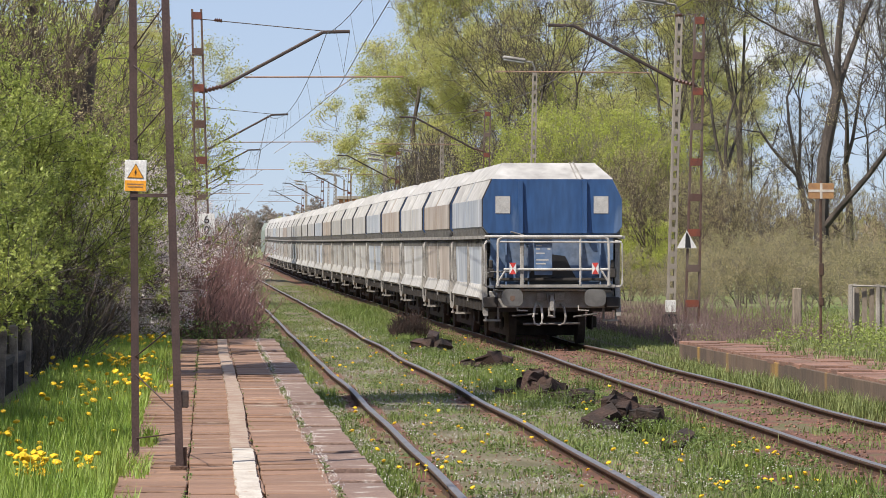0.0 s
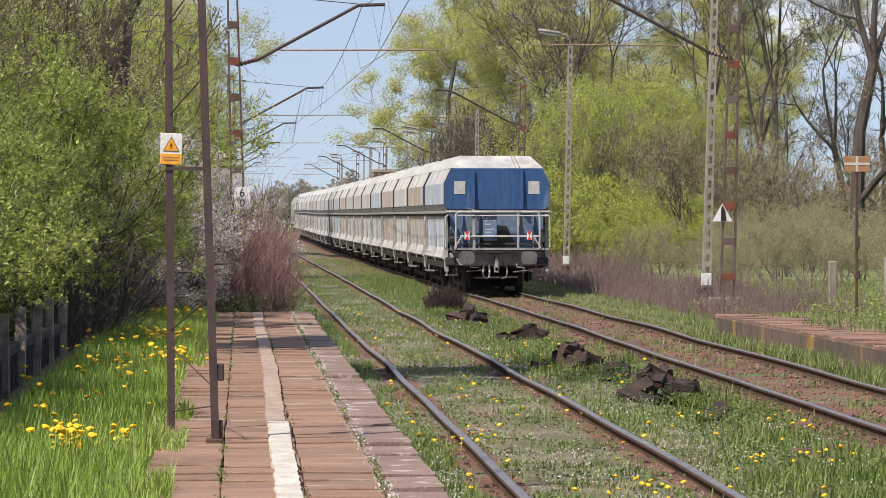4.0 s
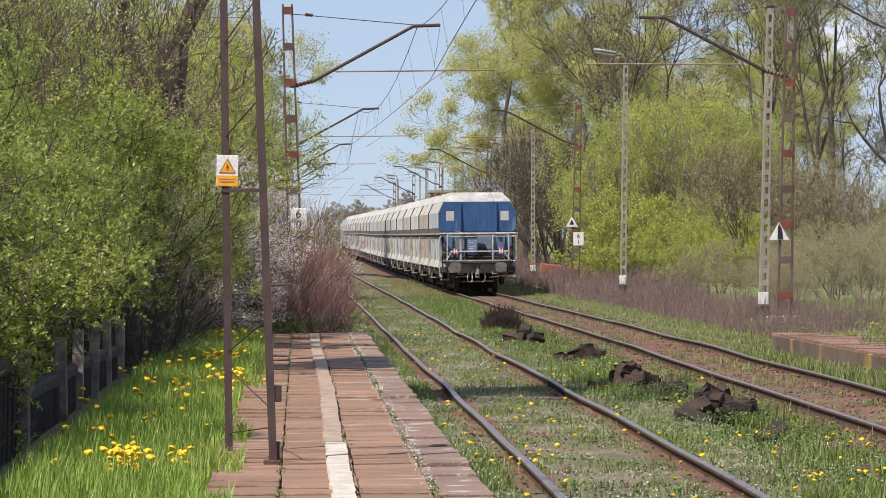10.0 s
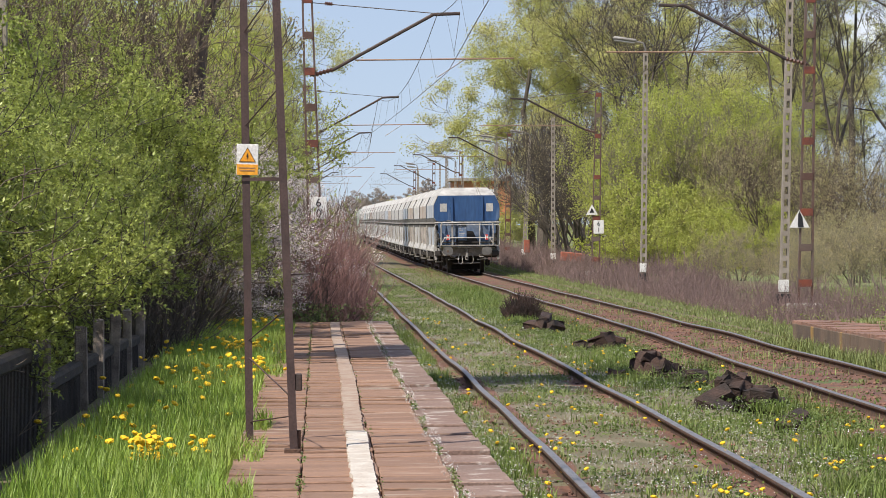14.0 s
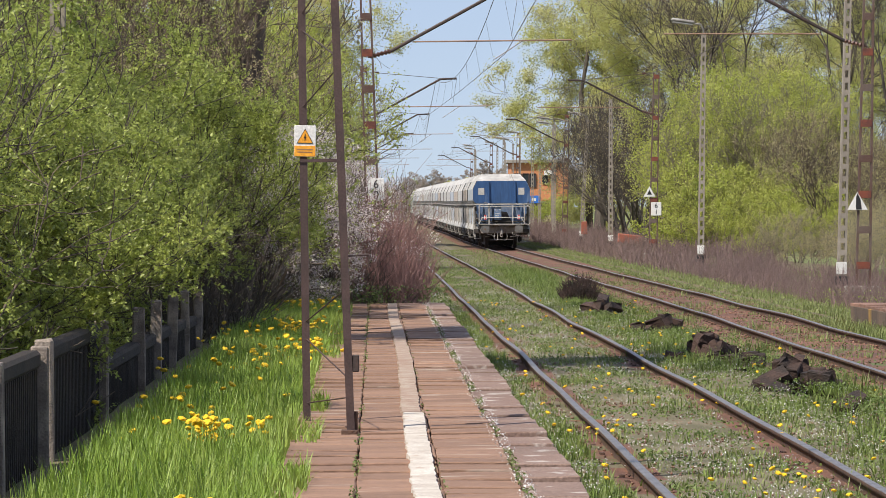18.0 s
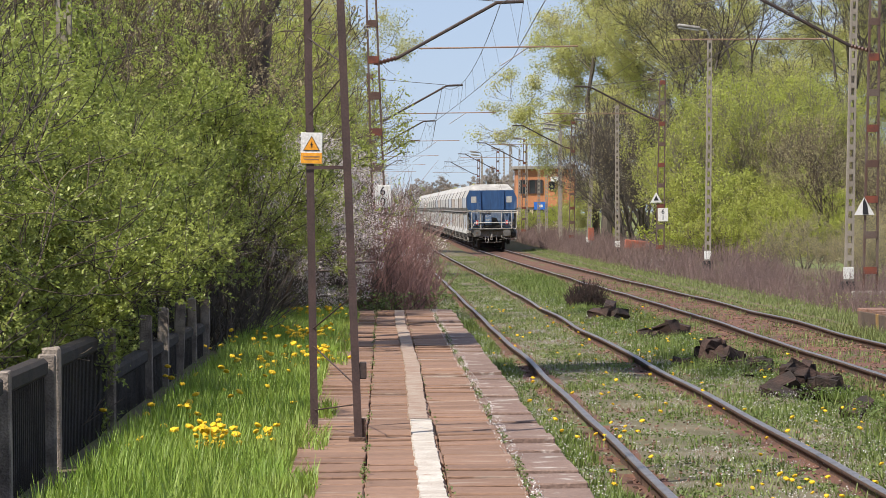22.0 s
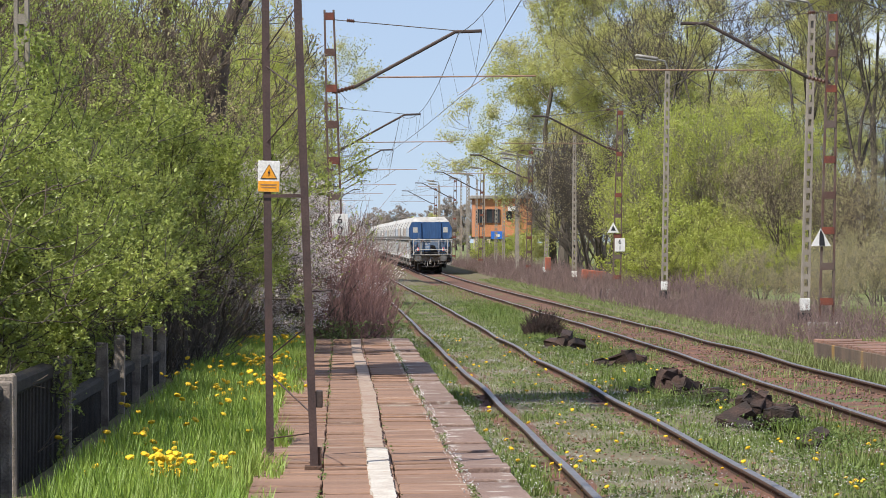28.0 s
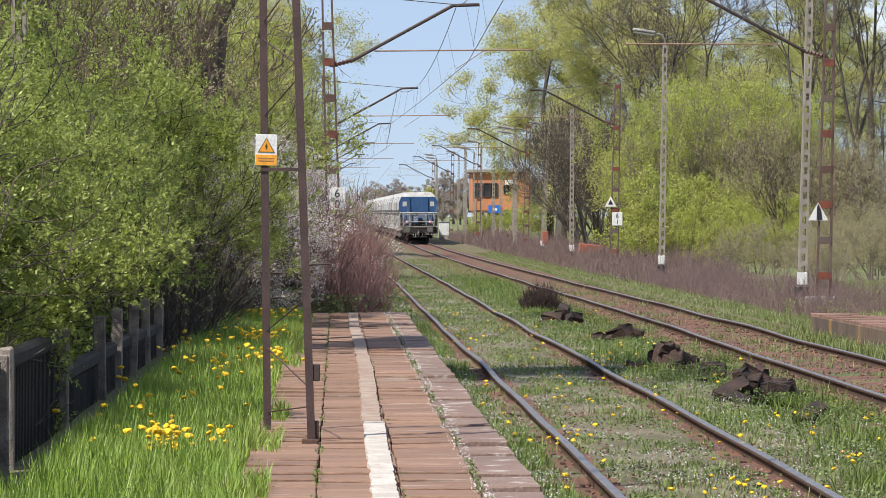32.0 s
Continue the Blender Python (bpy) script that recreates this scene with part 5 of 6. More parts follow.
# ---- plants ----
def grow(rng, p, d, length, r, depth, segs, tips, bend=0.18, kids=(2, 4), shrink=0.72, rise_bias=0.12, spread=0.75, clear=0):
    """A limb in three bends that forks at its end; fills segs with (a, b, ra, rb) and tips."""
    n = 3
    r0 = r
    for i in range(n):
        d = d + np.array([rng.normal(0, bend), rng.normal(0, bend), rng.normal(0, bend) + rise_bias * 0.5])
        d /= np.linalg.norm(d)
        q = p + d * length / n
        r1 = r0 * 0.86
        segs.append((p, q, r0, r1))
        p, r0 = q, r1
        if depth <= 1:
            tips.append(p)
        elif i < n - 1 and not clear and rng.random() < 0.6:
            e = d + rng.normal(0, spread, 3)
            e[2] = e[2] * 0.7 + rise_bias
            e /= np.linalg.norm(e)
            grow(rng, p, e, length * shrink * 0.8, r0 * 0.5, depth - 1, segs, tips, bend, kids, shrink, rise_bias, spread)
    if depth > 0:
        for _ in range(rng.integers(*kids)):
            e = d + rng.normal(0, spread * 0.75, 3)
            e[2] += rise_bias
            e /= np.linalg.norm(e)
            grow(rng, p, e, length * shrink * rng.uniform(0.8, 1.15), r0 * 0.68, depth - 1, segs, tips, bend, kids, shrink, rise_bias, spread)


def seg_mesh(name, segs, material, least=0.006):
    a, b = np.array([s[0] for s in segs]), np.array([s[1] for s in segs])
    ra, rb = np.array([s[2] for s in segs]), np.array([s[3] for s in segs])
    return mesh_np(name, *sticks(a, b, np.maximum(ra, least), np.maximum(rb, least * 0.8)), material)


def thick_mesh(name, segs, material, limit):
    bm = bmesh.new()
    for a, b, ra, rb in segs:
        if ra > limit:
            bar(bm, a, b + (b - a) * 0.04, ra, 8, rb)
    me = bpy.data.meshes.new(name)
    bm.to_mesh(me)
    bm.free()
    me.materials.append(material)
    return me


def tree(seed, label, m, h, r, depth, bark, leaf, n_leaf, size, puff, stems=1, first=0.3, spread=0.75, rise_bias=0.12, twig=None, shrink=0.72, blossom=None, lean=(0, 0), kids=(2, 4), bend=0.18, name="tree", group="", clear=0, sprays=1.0, cell=0.0, gap=-0.2, sprig=False, tall=0.8):
    rng = np.random.default_rng(seed)
    segs, tips, first_seg = [], [], []
    for k in range(stems):
        a = rng.uniform(0, 2 * np.pi)
        off = np.array([math.cos(a), math.sin(a), 0]) * (0 if stems == 1 else rng.uniform(0.05, 0.6))
        d = np.array([lean[0] + (0 if stems == 1 else 0.45 * math.cos(a)), lean[1] + (0 if stems == 1 else 0.45 * math.sin(a)), 1.0])
        d /= np.linalg.norm(d)
        base = off + np.array([0, 0, -0.2])
        first_seg.append(len(segs))
        grow(rng, base, d, h * first, r * (1 if stems == 1 else rng.uniform(0.6, 1.0)), depth, segs, tips, bend=bend, spread=spread, rise_bias=rise_bias, shrink=shrink, kids=kids, clear=clear)
    root = thing(name, label, "tree" if name == "tree" else "shrub", m, group=group)
    limit = max(r * 0.22, 0.05)
    for ka, kb in zip(first_seg, first_seg[1:] + [len(segs)]):
        me = thick_mesh("trunk", segs[ka:kb], bark, limit)
        if len(me.vertices):
            put("trunk", me, root)
    put("branchwork", seg_mesh("branchwork", [s for s in segs if s[2] <= limit], twig or bark, 0.0035 + 0.0005 * h), root)
    tips = np.array(tips)
    tips = tips[rng.random(len(tips)) < sprays]
    if cell:
        tips = thin_out(tips, cell, gap, rng, 0.45 / cell)
    for mt, cnt, sz, nm in ((leaf, n_leaf, size, "crown"),) + (((blossom[0], blossom[1], blossom[2], "blossom"),) if blossom else ()):
        if cnt:
            made = sprigs_of_leaves(tips, cnt, puff, sz, rng) if sprig else tufts_of_leaves(tips, cnt, puff, sz, rng, tall)
            put(nm, mesh_np(nm, *made, mt), root)
    return root


def again(ob, x, y, turn, size, z=None, label=""):
    c = copy_thing(ob, pose(x, y, ground_z(x, y) if z is None else z, 0, 0, turn))
    c.scale = (size, size, size)
    return tagged(c, label)


def at(x, y, turn=0.0):
    return pose(x, y, ground_z(x, y), 0, 0, turn)


# the hedge behind the fence
HEDGE = "dense shrub in fresh green leaf behind the fence"
sh1 = tree(11, HEDGE, at(-4.4, 31.0), 3.6, 0.05, 4, M_BARK, M_LEAF, 96000, 0.049, 0.17, cell=0.16, gap=-0.06, sprig=True, stems=6, first=0.34, spread=0.6, name="shrub", group="hedge shrubs", twig=M_BARK)
sh2 = tree(12, HEDGE, at(-4.5, 37.5), 3.9, 0.05, 4, M_BARK, M_LEAF, 96000, 0.049, 0.17, cell=0.16, gap=-0.06, sprig=True, stems=6, first=0.34, spread=0.6, name="shrub", group="hedge shrubs", twig=M_BARK)
for i, (x, y, s) in enumerate(((-4.9, 34.5, 1.05), (-4.6, 43.5, 1.1), (-5.0, 40.5, 1.15), (-3.7, 49.5, 0.95), (-4.6, 47, 1.2), (-3.9, 54, 1.2), (-5.4, 28.5, 0.95), (-5.9, 38, 1.25), (-5.2, 52, 1.35), (-4.0, 61, 1.3), (-6.5, 45, 1.4), (-6.5, 33, 1.2), (-7, 55, 1.5), (-3.2, 58, 1.0), (-6, 65, 1.5), (-8.5, 40, 1.5), (-9, 50, 1.6))):
    again((sh1, sh2)[i % 2], x, y, 57 * i, s)
tw = tree(13, "brownish twiggy shrub only starting to leaf", at(-4.2, 26.0), 3.4, 0.045, 4, M_BARK, M_LEAF, 3600, 0.05, 0.18, cell=0.2, sprig=True, stems=5, first=0.34, spread=0.6, name="shrub", twig=M_TWIG)
# three trees out of view, added only to cast the shadow band over platform and tracks
shade = tree(16, "unseen slim leafy tree added to cast shade on the platform", at(-9.6, 39.9), 14, 0.08, 4, M_BARK, M_LEAF, 52000, 0.09, 0.42, lean=(0.22, 0.10), clear=1, kids=(3, 5), first=0.66, spread=0.45, shrink=0.34, rise_bias=0.25, bend=0.05, twig=M_TWIG)
again(shade, -8.9, 40.9, 8, 1.0)
again(shade, -7.4, 41.6, 4, 1.0)
sky_tree = tree(15, "slim tree rising above the hedge", at(-5.8, 39.4), 14, 0.08, 4, M_BARK, M_LEAF, 9000, 0.055, 0.25, cell=0.35, gap=-0.05, sprig=True, lean=(0.22, 0.10), clear=1, kids=(3, 5), first=0.66, spread=0.45, shrink=0.34, rise_bias=0.25, bend=0.05, twig=M_TWIG)
for x, y, turn, s in ((-9.1, 39.4, -5, 1.05), (-6.9, 43.2, 10, 1.05)):
    again(sky_tree, x, y, turn, s)
for i, (x, y, s) in enumerate(((-2.9, 50, 0.8), (-2.8, 53.5, 0.9), (-2.4, 56.5, 1.0), (-2.3, 62, 1.0), (-1.6, 65, 0.8))):
    again(tw, x, y, 90 * i, s)
for i, (x, y, s) in enumerate(((-4.4, 27.6, 0.95), (-4.8, 25.2, 0.9), (-3.9, 28.9, 0.85), (-4.2, 34.2, 0.8), (-4.1, 40.4, 0.8), (-3.9, 46.2, 0.8))):
    again((sh1, sh2)[i % 2], x, y, 57 * i + 33, s)
gn = tree(17, "dark gnarled small tree behind the fence", at(-3.75, 29.6), 3.9, 0.055, 4, M_BARK, M_LEAF, 9000, 0.05, 0.2, cell=0.2, gap=0.0, sprig=True, stems=3, first=0.36, spread=0.6, group="gnarled trees", twig=M_BARK)
again(gn, -4.1, 33.2, 120, 0.95)
again(gn, -4.2, 26.2, 240, 0.95)
# blossom thicket and red stems at the platform's end
bl = tree(14, "blackthorn thicket with pale blossom", at(-2.0, 71), 4.2, 0.05, 4, M_BARK, M_LEAF, 1500, 0.05, 0.2, cell=0.14, gap=-0.1, stems=6, first=0.33, spread=0.65, name="shrub", twig=M_TWIG, blossom=(M_BLOSSOM, 24000, 0.036), group="blossom shrubs")
for i, (x, y, s) in enumerate(((-2.3, 79, 0.9), (-2.3, 67, 0.95), (-2.8, 75, 1.0), (-2.0, 75, 0.55), (-1.8, 68, 0.72), (-2.1, 72.5, 0.95), (-2.0, 88, 0.9))):
    again(bl, x, y, 80 * i + 20, s)


def stem_clump(label, x0, x1, y0, y1, n, h, material, seed, lean=0.25, r=0.007, twigs=3, name="bush", cat="bush", kind="", taper=True):
    rng = np.random.default_rng(seed)
    bx, by = rng.uniform(x0, x1, n), rng.uniform(y0, y1, n)
    if taper:
        u = (bx - (x0 + x1) / 2) / ((x1 - x0) / 2)
        hh = h * rng.uniform(0.55, 1.05, n) * np.sqrt(np.clip(1 - 0.75 * u * u, 0.1, 1))
    else:
        hh = h * rng.uniform(0.35, 1.05, n) * np.array([1.0 + 0.75 * noise.noise(Vector((p * 0.8, q * 0.11, seed))) for p, q in zip(bx, by)])
    a = np.stack([bx, by, [ground_z(p, q) - 0.05 for p, q in zip(bx, by)]], 1)
    d = np.stack([rng.normal(0, lean, n), rng.normal(0, lean, n), np.ones(n)], 1)
    d /= np.linalg.norm(d, axis=1)[:, None]
    mid = a + d * hh[:, None] * 0.5
    d2 = d + rng.normal(0, 0.18, (n, 3))
    top = mid + d2 * hh[:, None] * 0.5
    A, B, RA, RB = [a, mid], [mid, top], [np.full(n, r), np.full(n, r * 0.75)], [np.full(n, r * 0.75), np.full(n, r * 0.35)]
    for k in range(twigs):
        t = rng.uniform(0.25, 0.95, n)[:, None]
        s = mid + (top - mid) * t if k % 2 else a + (mid - a) * (0.4 + 0.6 * t)
        e = s + (d + rng.normal(0, 0.5, (n, 3))) * hh[:, None] * rng.uniform(0.12, 0.3, n)[:, None]
        A.append(s); B.append(e); RA.append(np.full(n, r * 0.6)); RB.append(np.full(n, r * 0.25))
    root = thing(name, label, cat, kind=kind)
    cut = max(1, 0 if kind else min(8, n // 110))
    for j in range(cut):
        k = np.tile(np.floor((bx - x0) / (x1 - x0) * cut * 0.9999).astype(int), len(A)) == j
        if k.any():
            put("growth", mesh_np("growth", *sticks(np.concatenate(A)[k], np.concatenate(B)[k], np.concatenate(RA)[k], np.concatenate(RB)[k]), material), root)
    return root


stem_clump("thicket of reddish bare stems at the platform end", -0.65, 0.85, 63.8, 69, 520, 1.9, M_TWIG_RED, 21, r=0.010, lean=0.22, twigs=7)
stem_clump("thicket of reddish bare stems beside the track", -1.7, 0.7, 66, 74, 460, 2.15, M_TWIG_RED, 22, r=0.010, lean=0.25, twigs=7)
stem_clump("brownish bare stems behind the red thicket", -0.5, 0.75, 70, 80, 420, 2.25, M_TWIG_BROWN, 31, r=0.010, lean=0.22, twigs=6)
stem_clump("dark bare thicket under the hedge", -2.4, 0.3, 63.5, 68, 500, 1.7, M_BARK, 26, r=0.011, lean=0.5)
stem_clump("dark bare undergrowth at the foot of the hedge", -3.3, -1.75, 46.5, 63, 700, 1.2, M_BARK, 27, r=0.009, lean=0.6, name="undergrowth", cat="bush", taper=False)
stem_clump("dark dead bush beside the heap of blocks", 4.15, 4.9, 79.0, 81.2, 1000, 0.66, M_BLOCK, 28, r=0.011, lean=0.3, name="dead_bush", cat="bush")
stem_clump("dark dry plant beside the blocks", 4.5, 4.75, 32.5, 32.9, 60, 0.25, M_BLOCK, 25, r=0.004, name="dry_plant", cat="weeds")
stem_clump("strip of dry purplish weeds along the track", 9.9, 12.4, 68, 120, 5600, 0.66, M_WEED, 23, r=0.006, taper=False, name="dry_weeds", cat="weeds", kind="stuff")
stem_clump("strip of dry purplish weeds along the track", 9.6, 13.5, 120, 330, 8500, 0.9, M_WEED, 24, r=0.010, taper=False, name="dry_weeds", cat="weeds", kind="stuff")

# trees on the far side
big = tree(31, "tall spreading tree in young yellow-green leaf", at(15.2, 246, 0), 28, 0.42, 6, M_BARK, M_LEAF_TREE, 76000, 0.145, 1.0, cell=1.1, gap=-0.12, first=0.24, spread=0.8, shrink=0.74, group="trackside trees", twig=M_TWIG_GREY)
big2 = tree(32, "tall spreading tree in young yellow-green leaf", at(23, 250, 0), 27, 0.40, 6, M_BARK, M_LEAF_TREE, 76000, 0.145, 1.0, cell=1.1, gap=-0.12, first=0.24, spread=0.8, shrink=0.74, group="trackside trees", twig=M_TWIG_GREY)
for i, (x, y, s) in enumerate(((29, 262, 1.0), (37, 268, 0.9), (34, 236, 0.9))):
    again((big, big2)[i % 2], x, y, 70 * i, s)
wil = tree(33, "bushy willow in bright yellow-green leaf", at(16.0, 163, 0), 10.0, 0.14, 5, M_BARK, M_LEAF_WILLOW, 36000, 0.085, 0.36, cell=0.5, gap=0.0, tall=1.5, stems=7, first=0.27, spread=0.5, rise_bias=0.2, group="willows", twig=M_TWIG_GREY)
for i, (x, y, s) in enumerate(((18.6, 168, 1.1), (17.8, 185, 1.2), (21, 178, 1.0))):
    again(wil, x, y, 65 * i + 30, s)
brn = tree(34, "brown twiggy tree with few buds", at(19, 160, 0), 7.5, 0.10, 5, M_BARK, M_LEAF_OLIVE, 7000, 0.07, 0.25, cell=0.4, stems=4, first=0.27, spread=0.5, rise_bias=0.2, group="budding trees", twig=M_TWIG)
for i, (x, y, s) in enumerate(((21.5, 165, 1.0), (17.2, 152, 0.7))):
    again(brn, x, y, 75 * i + 10, s)
dk = tree(43, "dark bare tree of a trackside grove", at(13.7, 196), 10, 0.14, 5, M_BARK, M_LEAF_OLIVE, 2500, 0.08, 0.3, cell=0.6, stems=4, first=0.29, spread=0.5, rise_bias=0.22, group="dark grove", twig=M_BARK)
for i, (x, y, s) in enumerate(((14.8, 205, 0.95), (15.9, 214, 1.05), (14.4, 188, 0.75), (16.6, 226, 1.1), (17.8, 236, 1.15), (15.2, 222, 1.0), (18.6, 216, 1.0))):
    again(dk, x, y, 75 * i + 10, s)
bare = tree(35, "tall bare tree with dark trunk and few buds", at(22.0, 128, 40), 19, 0.31, 6, M_BARK_DARK, M_LEAF_OLIVE, 16000, 0.05, 0.5, cell=0.8, gap=0.02, first=0.40, spread=0.62, shrink=0.66, rise_bias=0.12, bend=0.10, group="bare trees", twig=M_BARK_DARK)
for i, (x, y, s) in enumerate(((24.5, 172, 0.7), (29.5, 175, 0.7), (33, 185, 0.8), (36, 190, 0.8), (18.6, 200, 0.8), (22.2, 214, 0.9), (16.8, 210, 0.75), (25.2, 200, 0.85))):
    again(bare, x, y, 100 * i + 45, s)
low = tree(36, "low olive shrub on the meadow edge", at(15.4, 98, 0), 2.1, 0.04, 4, M_BARK, M_LEAF_OLIVE, 9000, 0.034, 0.13, cell=0.12, stems=6, first=0.36, spread=0.6, name="shrub", group="meadow shrubs", twig=M_TWIG_GREY)
for i, (x, y, s) in enumerate(((17, 101, 1.2), (18.6, 99, 1.25), (20.2, 103, 1.4), (16.2, 108, 1.4), (13.8, 104, 1.0), (22, 106, 1.5), (14.6, 112, 1.2), (19.5, 110, 1.6), (15.8, 116, 1.5), (17.6, 114, 1.6), (23.5, 112, 1.7), (21.2, 116, 1.7), (14.2, 122, 1.4), (19, 122, 1.8), (25.5, 116, 1.8), (16.6, 92, 0.9), (18, 93, 0.9), (13.2, 96, 0.8))):
    again(low, x, y, 45 * i + 10, s * 0.68)
tall = tree(44, "tall dark-stemmed tree with a high young-green crown", at(31, 210), 23, 0.26, 5, M_BARK, M_LEAF_TREE, 48000, 0.11, 0.8, cell=0.8, gap=-0.08, first=0.40, spread=0.6, shrink=0.60, rise_bias=0.16, bend=0.07, clear=1, kids=(3, 5), group="high-crowned trees", twig=M_TWIG_GREY)
for i, (x, y, s) in enumerate(((28.5, 216, 0.95), (15.2, 257, 1.1))):
    again(tall, x, y, 77 * i + 40, s)
fb = tree(39, "far tree in pale spring green", at(66, 490), 13, 0.25, 5, M_BARK, M_LEAF_TREE, 16000, 0.26, 0.6, cell=0.8, first=0.24, spread=0.8, shrink=0.74, group="distant trees", twig=M_TWIG)
fbrown = tree(40, "far grey-brown tree hardly in leaf", at(30, 560), 13, 0.25, 5, M_BARK, M_FAR_BUD, 14000, 0.18, 0.5, cell=0.6, first=0.24, spread=0.8, shrink=0.74, group="distant trees", twig=M_TWIG_GREY)
for i, (x, y, s) in enumerate(((74, 450, 0.5), (80, 455, 0.55), (86, 460, 0.5), (92, 465, 0.55), (99, 470, 0.6), (68, 480, 0.5), (62, 500, 0.5), (106, 470, 0.6), (56, 520, 0.5))):
    again(fb, x, y, 40 * i, s * 1.15)
und = tree(37, "bright yellow-green willow growth down to the ground", at(13.2, 150, 0), 3.2, 0.05, 4, M_BARK, M_LEAF_WILLOW, 12000, 0.085, 0.2, cell=0.3, tall=1.3, stems=7, first=0.36, spread=0.6, name="shrub", group="willow undergrowth", twig=M_TWIG)
for i, (x, y, s) in enumerate(((14.6, 152, 1.1), (16, 154, 1.2), (17.4, 152, 1.0), (15.4, 160, 1.0), (18.6, 156, 1.1), (13.6, 156, 1.3), (15, 140, 0.7), (16.5, 146, 0.85), (13.7, 142, 0.65), (18.3, 147, 0.9), (14.2, 134, 0.55), (16.2, 136, 0.6))):
    again(und, x, y, 70 * i, s)
lt = tree(38, "slender tree with grey-brown limbs and young green leaves", at(-5.0, 60, 0), 8.5, 0.10, 5, M_BARK, M_LEAF, 26000, 0.06, 0.3, cell=0.35, sprig=True, stems=4, first=0.28, spread=0.5, rise_bias=0.2, group="hedge saplings", twig=M_TWIG)
for i, (x, y, s) in enumerate(((-6.8, 70, 1.2), (-5.2, 52, 0.9), (-8.2, 64, 1.1), (-6.4, 84, 1.0), (-7.4, 50, 1.0), (-9.5, 56, 1.1), (-10, 85, 1.3), (-8.0, 104, 1.2))):
    again(lt, x, y, 83 * i + 10, s)
for i, (x, y, s) in enumerate(((20, 262, 1.0),)):
    again((big2, big)[i % 2], x, y, 61 * i + 15, s)
# trees on the near side
for i, (x, y, s) in enumerate(((-6.4, 66, 1.1), (-8.2, 60, 1.1), (-5.4, 73, 1.2), (-10, 63, 1.2), (-7.4, 56, 1.0), (-4.5, 68, 0.95))):
    again(brn, x, y, 63 * i + 20, s, label="brown twiggy tree behind the hedge")
again(big2, -5.4, 200, 140, 0.80)
again(big, -9.5, 205, 200, 0.85)
t1 = tree(41, "leaning old tree with dark trunk above the hedge", at(-2.72, 70, 0), 11, 0.34, 5, M_BARK_DARK, M_LEAF_TREE, 9000, 0.07, 0.3, cell=0.5, first=0.52, spread=0.5, shrink=0.5, lean=(0.02, 0), bend=0.05, group="hedge trees", twig=M_TWIG)
for i, (x, y, s) in enumerate(((-10, 75, 1.1), (-7.2, 88, 1.0), (-9, 98, 1.1), (-12.5, 66, 1.0), (-11, 52, 1.0))):
    again(t1, x, y, 130 * i + 60, s)
for i, (x, y, s) in enumerate(((-5.8, 156, 1.1), (-6.0, 150, 1.25), (-4.8, 126, 0.9), (-4.6, 122, 1.1), (-8.5, 140, 1.4), (-11, 160, 1.6))):
    again(wil, x, y, 50 * i, s, label="tall yellow-green willow behind the hedge")
for i, (x, y, s) in enumerate(((11, 470, 0.55), (18, 500, 0.7), (4, 560, 0.6), (-4, 520, 0.7), (-9, 450, 0.7), (26, 520, 0.8), (10, 640, 0.8), (0, 700, 0.7), (20, 620, 0.9), (-14, 560, 0.9))):
    again(fb if i == 0 else fbrown, x, y, 33 * i, s * 1.15)

for i in range(40):
    x = -18 + 1.25 * i
    again(fb if i % 7 == 3 else fbrown, x, 540 + (i * 37) % 90, 47 * i, 0.50 + 0.05 * ((i * 5) % 7))
for i, (x, y, s) in enumerate(((-1.6, 90, 0.8), (-1.2, 88, 0.95), (-0.7, 89.5, 0.7), (-1.9, 93, 1.1), (-1.5, 74, 0.85), (-1.5, 70.5, 0.7), (-0.9, 108, 0.7), (-1.9, 84, 0.9))):
    again(bl, x, y, 67 * i + 11, s)
for i, (x, y, s) in enumerate(((12.6, 322, 0.7), (14.2, 325, 0.6), (15.6, 318, 0.8), (12.0, 306, 0.5), (13.6, 312, 0.6), (17.0, 322, 0.9))):
    again(und, x, y, 58 * i, s, label="green bushes before the signal box")
for i, (x, y, s) in enumerate(((-1.95, 63, 0.9), (-1.55, 65.5, 0.8), (-2.25, 60, 0.85), (-1.85, 68.5, 0.95))):
    again(bl, x, y, 97 * i + 30, s)
for i, (x, y, s) in enumerate(((17.3, 138, 0.9), (19.2, 133, 0.7), (21.5, 130, 0.6), (20.6, 140, 0.8), (23.5, 138, 0.8), (26, 134, 0.7))):
    again(brn, x, y, 51 * i + 5, s)
for i, (x, y, s) in enumerate(((12.9, 118, 1.0), (14.4, 106, 1.1), (16.9, 121, 1.3), (18.4, 106, 1.3), (20.6, 112, 1.5), (23.2, 104, 1.3), (25.2, 108, 1.5), (27.5, 113, 1.7), (24.2, 121, 1.7), (21.2, 98, 1.0), (19.8, 94, 0.8), (27.0, 122, 1.8), (18.2, 128, 1.4), (20.4, 127, 1.5), (22.6, 130, 1.6), (19.8, 136, 1.5), (24.8, 128, 1.7), (13.3, 111, 0.9), (22.0, 144, 1.7))):
    again(low, x, y, 39 * i + 22, s * (0.66 if y < 124 else 0.85))
reeds = stem_clump("belt of tall dry pale reeds behind the trees", 26, 62, 196, 210, 5200, 3.3, M_REED, 29, r=0.018, lean=0.12, taper=False, name="reeds", cat="reeds", kind="stuff", twigs=2)

# ---- grass and flowers ----


